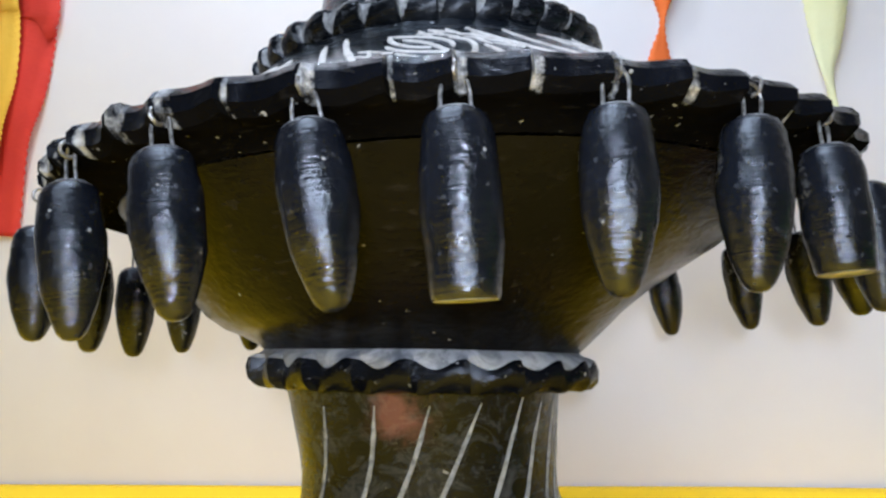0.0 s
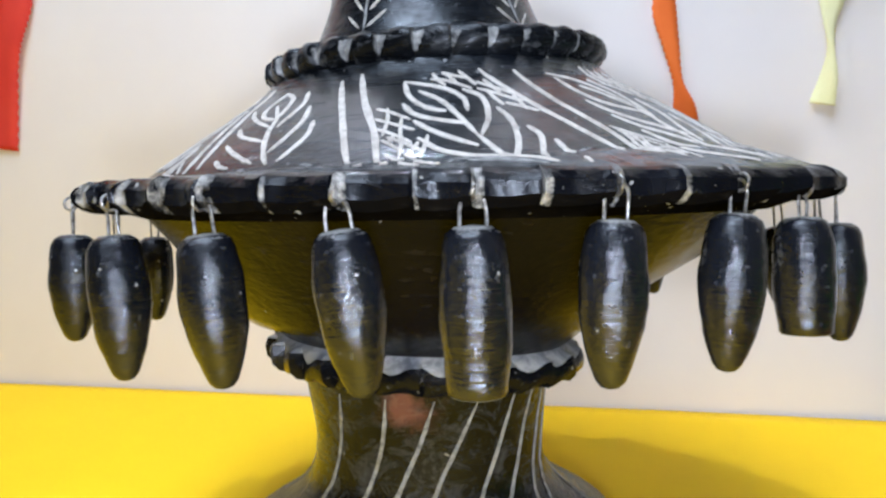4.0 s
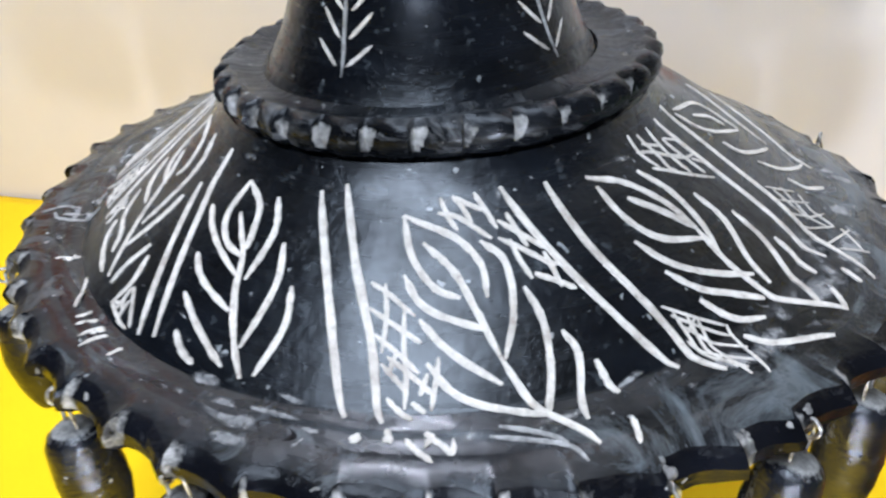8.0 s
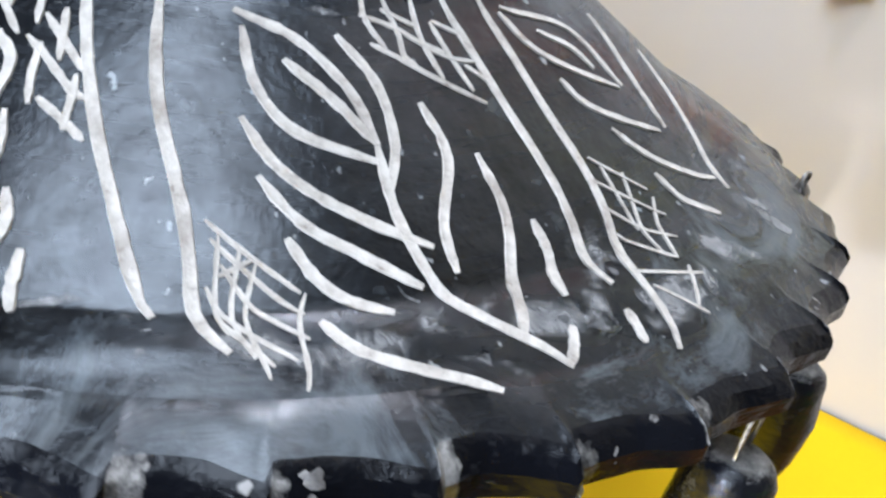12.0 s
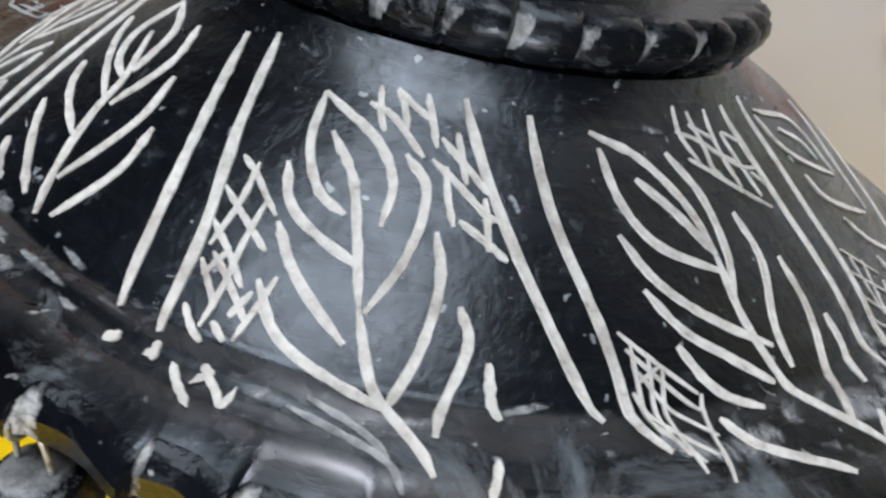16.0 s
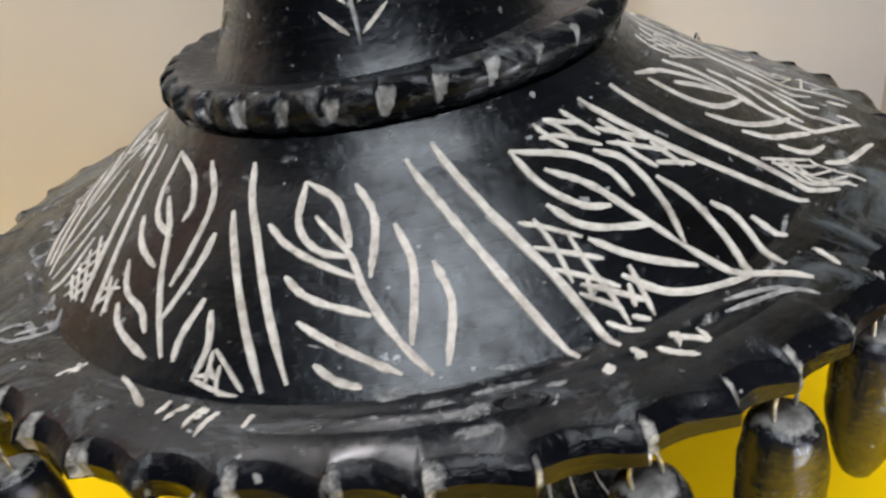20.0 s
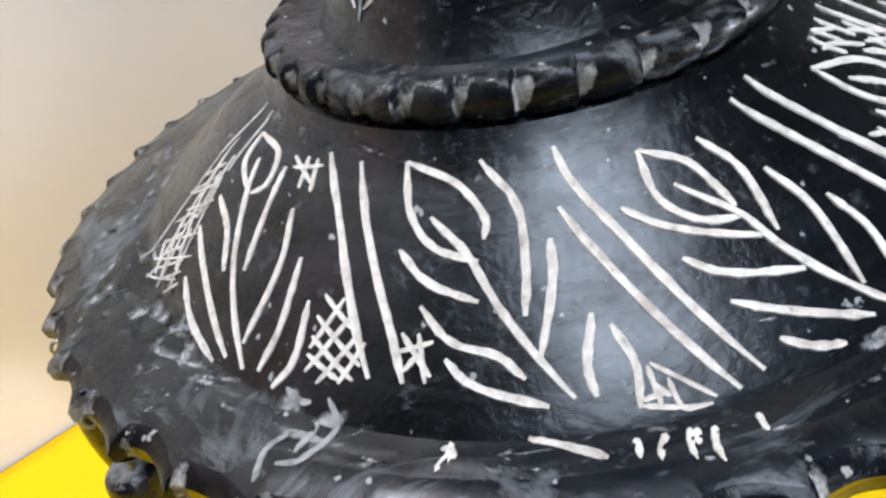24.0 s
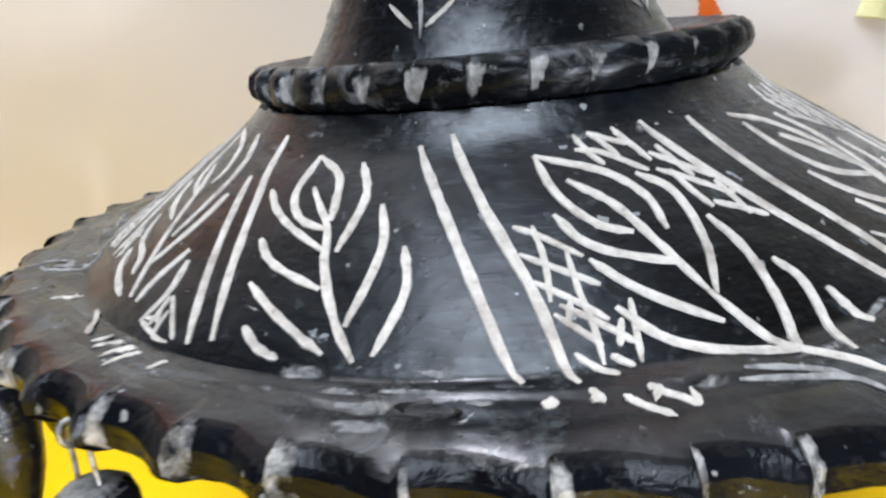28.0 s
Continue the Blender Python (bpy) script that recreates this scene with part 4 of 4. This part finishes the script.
def pendant(angle, lean, out, blunt, seed, lift=0.0, length=1.0):
    """A clay drop hung by a wire staple from an eye in the rim. lean: sideways, out: away from the axis, in degrees."""
    anchor = turn(angle, 0.1512 + oval(angle) + (0.004 if -75 < angle < -55 else 0.0), rim_top(angle) - 0.0082 + max(0.0, lift), RIM_OFF)
    thing = tagged(new("clay_pendant"), "black clay drop pendant with flat-cut pale end hanging by wire" if blunt else "tapered black clay drop pendant hanging by wire from the rim", "pendant", "pendants round the rim")
    thing.matrix_basis = Matrix.Translation(anchor) @ pose(0, 0, 0, 0, 0, angle) @ pose(0, 0, 0, -out, lean, 0)
    top = -0.0075 + min(0.0, lift)
    shape = BLUNT if blunt else BODY
    wide = 1.15 + 0.06 * math.sin(seed * 2.3)
    long = length * (1.0 + 0.02 * math.sin(seed * 1.3 + 1))

    def place(a, r, z, k):
        s = 1 + 0.06 * noise.noise(Vector((math.sin(radians(a)), math.cos(radians(a)), z * 130 + seed))) + 0.025 * noise.noise(Vector((2.5 * math.sin(radians(a)), 2.5 * math.cos(radians(a)), z * 420 + seed)))
        return turn(a, r * s * wide, top + z * long)
    body = part("body", lathe(finer(shape), 40, place, close=True, mark=None), DROP, thing, angle=50)
    count = 2 * len(shape) - 1
    store_cut(body, [0.60 if k < 3 else 0.40 if k < 5 else 0.22 if k < 7 else 0.75 if blunt and k > count - 4 else 0.12 * math.sin(seed * 3 + i * 0.16) for i in range(40) for k in range(count)])
    arch = [Vector((0.0031 * math.cos(t) * (1.0 + 0.15 * math.sin(seed)), 0.0002 * math.sin(3 * t), -0.0012 + 0.0034 * math.sin(t))) for t in [math.pi * k / 14 for k in range(15)]]
    arch = [Vector((0.0033, 0.0003, top - 0.002)), Vector((0.0033, 0, -0.004)), *arch, Vector((-0.0033, 0, -0.004)), Vector((-0.0034, -0.0003, top - 0.002))]
    part("wire_staple", tube(arch, 0.00050), WIRE, thing, "thin twisted grey wire")
    ring = [Vector((0.0002 * math.sin(5 * t), -0.0006 + 0.0022 * math.cos(t), 0.0014 + 0.0024 * math.sin(t))) for t in [6.2832 * k / 18 for k in range(18)]]
    part("wire_eye", tube(ring, 0.00052, closed=True), WIRE, thing, "wire eye looped through the rim")
    knob = bmesh.new()
    bmesh.ops.create_icosphere(knob, subdivisions=3, radius=0.0026)
    for v in knob.verts:
        v.co = Vector((v.co.x * 1.05, v.co.y * 0.45 + 0.0016, v.co.z * 1.25 + 0.0030)) * (1 + 0.30 * noise.noise(v.co * 700 + Vector((seed, 0, 0))))
    part("clay_dab", knob, CUT, thing, "dab of pale clay fixing the wire")
    return thing


# angle round the rim, sideways lean, outward lean, flat-cut end, lift in metres, length
HUNG = [
    (-67.5, -6, 3, 0, -0.003, 0.96), (-41.5, -7, 3, 0, -0.001, 1.05), (-25.0, -6, 2, 0, 0.0, 1.02), (-10.2, -6, 2, 0, 0.001, 1.02), (2.3, 1, 2, 1, 0.0015, 1.0), (15.9, 5, 2, 0, 0.002, 1.04),
    (31.1, 11, 3, 0, 0.002, 1.05), (44.4, 5, 3, 1, 0.0, 0.86), (61.9, 5, 2, 0, -0.004, 1), (78, 4, 2, 0, -0.006, 1), (93.5, 5, 2, 0, -0.009, 1), (111, 4, 2, 0, -0.009, 1), (130.5, 3, 2, 0, -0.012, 1),
    (150, -3, 2, 0, -0.011, 1), (170, 4, 2, 0, -0.011, 1), (-150, -5, 2, 0, -0.011, 1), (-129, 4, 2, 0, -0.011, 1), (-114.5, -4, 2, 0, -0.0095, 1), (-100.8, -3, 2, 0, -0.009, 1), (-85.8, -3, 2, 0, -0.007, 1),
]
for k, (angle, lean, out, blunt, lift, length) in enumerate(HUNG):
    pendant(angle, lean, out, blunt, k * 1.37, lift, length)


# pale scuffs, chips and dried clay on the ledge
def wear_material():
    m = material("scuffed_pale_clay", (0.2, 0.2, 0.2), 0.7)
    n, links = m.node_tree.nodes, m.node_tree.links
    a = n.new("ShaderNodeAttribute")
    a.attribute_name = "wear"
    t = noise_node(m, 210, 7, 0.7)
    t.inputs["Distortion"].default_value = 1.0
    add = n.new("ShaderNodeMath")
    add.operation = "ADD"
    links.new(a.outputs["Fac"], add.inputs[0])
    links.new(t.outputs[0], add.inputs[1])
    f = ramp(m, add.outputs[0], [(0.74, (0, 0, 0)), (1.10, (0.72, 0.72, 0.72))])
    pale = ramp(m, t.outputs[0], [(0.35, (0.13, 0.13, 0.13)), (0.65, (0.42, 0.41, 0.395))])
    links.new(pale.outputs[0], n["Principled BSDF"].inputs["Base Color"])
    links.new(f.outputs[0], n["Principled BSDF"].inputs["Alpha"])
    bump(m, [(t.outputs[0], 0.25)], 0.001)
    n["Principled BSDF"].inputs["Specular IOR Level"].default_value = 0.2
    return m


SCUFF = wear_material()


def scuff(angle, r, long, wide, slant, seed, parent, strength=0.55):
    """A thin smear on the shoulder: long round the axis, wide along the slope, in millimetres."""
    bm = bmesh.new()
    rings, spokes = 5, 20
    fade = []
    c, s = math.cos(radians(slant)), math.sin(radians(slant))
    rows = []
    for i in range(rings + 1):
        row = []
        for j in range(spokes):
            t = 6.2832 * j / spokes
            q = i / rings * (1 + 0.35 * noise.noise(Vector((math.cos(t) * 1.3, math.sin(t) * 1.3, seed))))
            u, v = q * math.cos(t) * long * 0.5, q * math.sin(t) * wide * 0.5
            u, v = u * c - v * s, u * s + v * c
            p = on_shoulder(angle + math.degrees(u / r), (r + v) * 0.001, 0.00010 if i < rings else 0.00001)
            row.append(bm.verts.new(p))
            fade.append(strength * (1 - (i / rings) ** 1.5) - (0.12 if i == rings else 0))
        rows.append(row)
    for a, b in zip(rows, rows[1:]):
        for j in range(spokes):
            k = (j + 1) % spokes
            bm.faces.new((a[j], a[k], b[k], b[j]))
    ob = part("scuff", bm, SCUFF, parent, angle=80)
    layer = ob.data.attributes.new("wear", "FLOAT", "POINT")
    for k, v in enumerate(ob.data.vertices):
        layer.data[k].value = fade[k] if k < len(fade) else 0.0
    return ob


rng = random.Random(11)
for k in range(70):
    a = -150 + 290 * k / 69 + rng.uniform(-5, 5)
    scuff(a, rng.uniform(124, 138), rng.uniform(6, 24), rng.uniform(2, 6), rng.uniform(-25, 25), k * 2.9, shoulder, rng.uniform(0.22, 0.40))
# the ledge is worn most towards both sides
for k in range(64):
    a = -152 + 92 * k / 63 + rng.uniform(-4, 4) if k < 40 else 32 + 90 * (k - 40) / 23 + rng.uniform(-4, 4)
    scuff(a, rng.uniform(121, 139), rng.uniform(7, 20), rng.uniform(3, 9), rng.uniform(-60, 60), 900 + k * 2.3, shoulder, rng.uniform(0.26, 0.48))
# short scratches and chips higher up
for k in range(26):
    a = rng.uniform(-140, 120)
    scuff(a, rng.uniform(80, 128), rng.uniform(2, 8), rng.uniform(0.4, 0.9), rng.uniform(-30, 30), 300 + k * 1.7, shoulder, rng.uniform(0.30, 0.50))
# dust under the collar
for k in range(26):
    scuff(-140 + 270 * k / 25 + rng.uniform(-4, 4), rng.uniform(74.5, 79), rng.uniform(6, 14), rng.uniform(1.5, 4), rng.uniform(-8, 8), 500 + k * 2.1, shoulder, rng.uniform(0.24, 0.42))
# the larger smears: angle, distance, length, width, slant
for k, (a, r, long, wide, slant) in enumerate([(-21.5, 136.5, 16, 10, 0), (-17.7, 129.5, 16, 5, 6), (-27.7, 123.8, 12, 5, 8), (-20.5, 143, 14, 5, 0), (-16.5, 123, 10, 1.8, 10), (-14.6, 139, 3, 8, 20), (-23.5, 131, 10, 8, 30), (-78.5, 131, 16, 8, 20), (-79, 125, 9, 12, 60), (-84, 123, 10, 8, 0), (80, 136, 9, 14, 0), (36, 132, 22, 10, -10), (31, 131, 16, 9, 15), (49, 131, 16, 11, 5), (-14, 134, 10, 4, 0), (20, 124, 14, 2.2, -14), (60, 134, 18, 10, 10), (70, 132, 14, 9, 0), (-100, 131, 20, 9, 5)]):
    scuff(a, r, long, wide, slant, 50 + k * 1.9, shoulder, 0.72 if k < 7 else 0.62)
# a dark pit burnt into the ledge
pit = bmesh.new()
rows = []
for i in range(7):
    q = i / 6
    rows.append([pit.verts.new(on_shoulder(PIT[0] + math.degrees(q * (5.4 + 0.8 * math.sin(2 * t)) * math.cos(t) / 136), (PIT[1] + q * 4.2 * math.sin(t)) * 0.001, 0.0006 if i < 6 else 0.0)) for t in [6.2832 * j / 24 for j in range(24)]])
for a, b in zip(rows, rows[1:]):
    for j in range(24):
        pit.faces.new((a[j], a[(j + 1) % 24], b[(j + 1) % 24], b[j]))
part("dark_pit", pit, GLOSS, shoulder, "small dark pit in the ledge")


# an empty wire eye standing on the rim
for angle, r in ((95.0, 0.146),):
    foot = turn(angle, r + oval(angle), rim_top(angle) + 0.0005, RIM_OFF)
    eye = [Vector((0.0005 * math.sin(2 * t), 0.0026 * math.cos(t), 0.0030 + 0.0032 * math.sin(t))) for t in [-1.2 + 5.6 * k / 20 for k in range(21)]]
    turned = Matrix.Translation(foot) @ pose(0, 0, 0, 0, 8, angle + 70)
    part("wire_loop", tube([turned @ p for p in eye], 0.00052), WIRE, lamp, "empty bent wire eye on the rim")
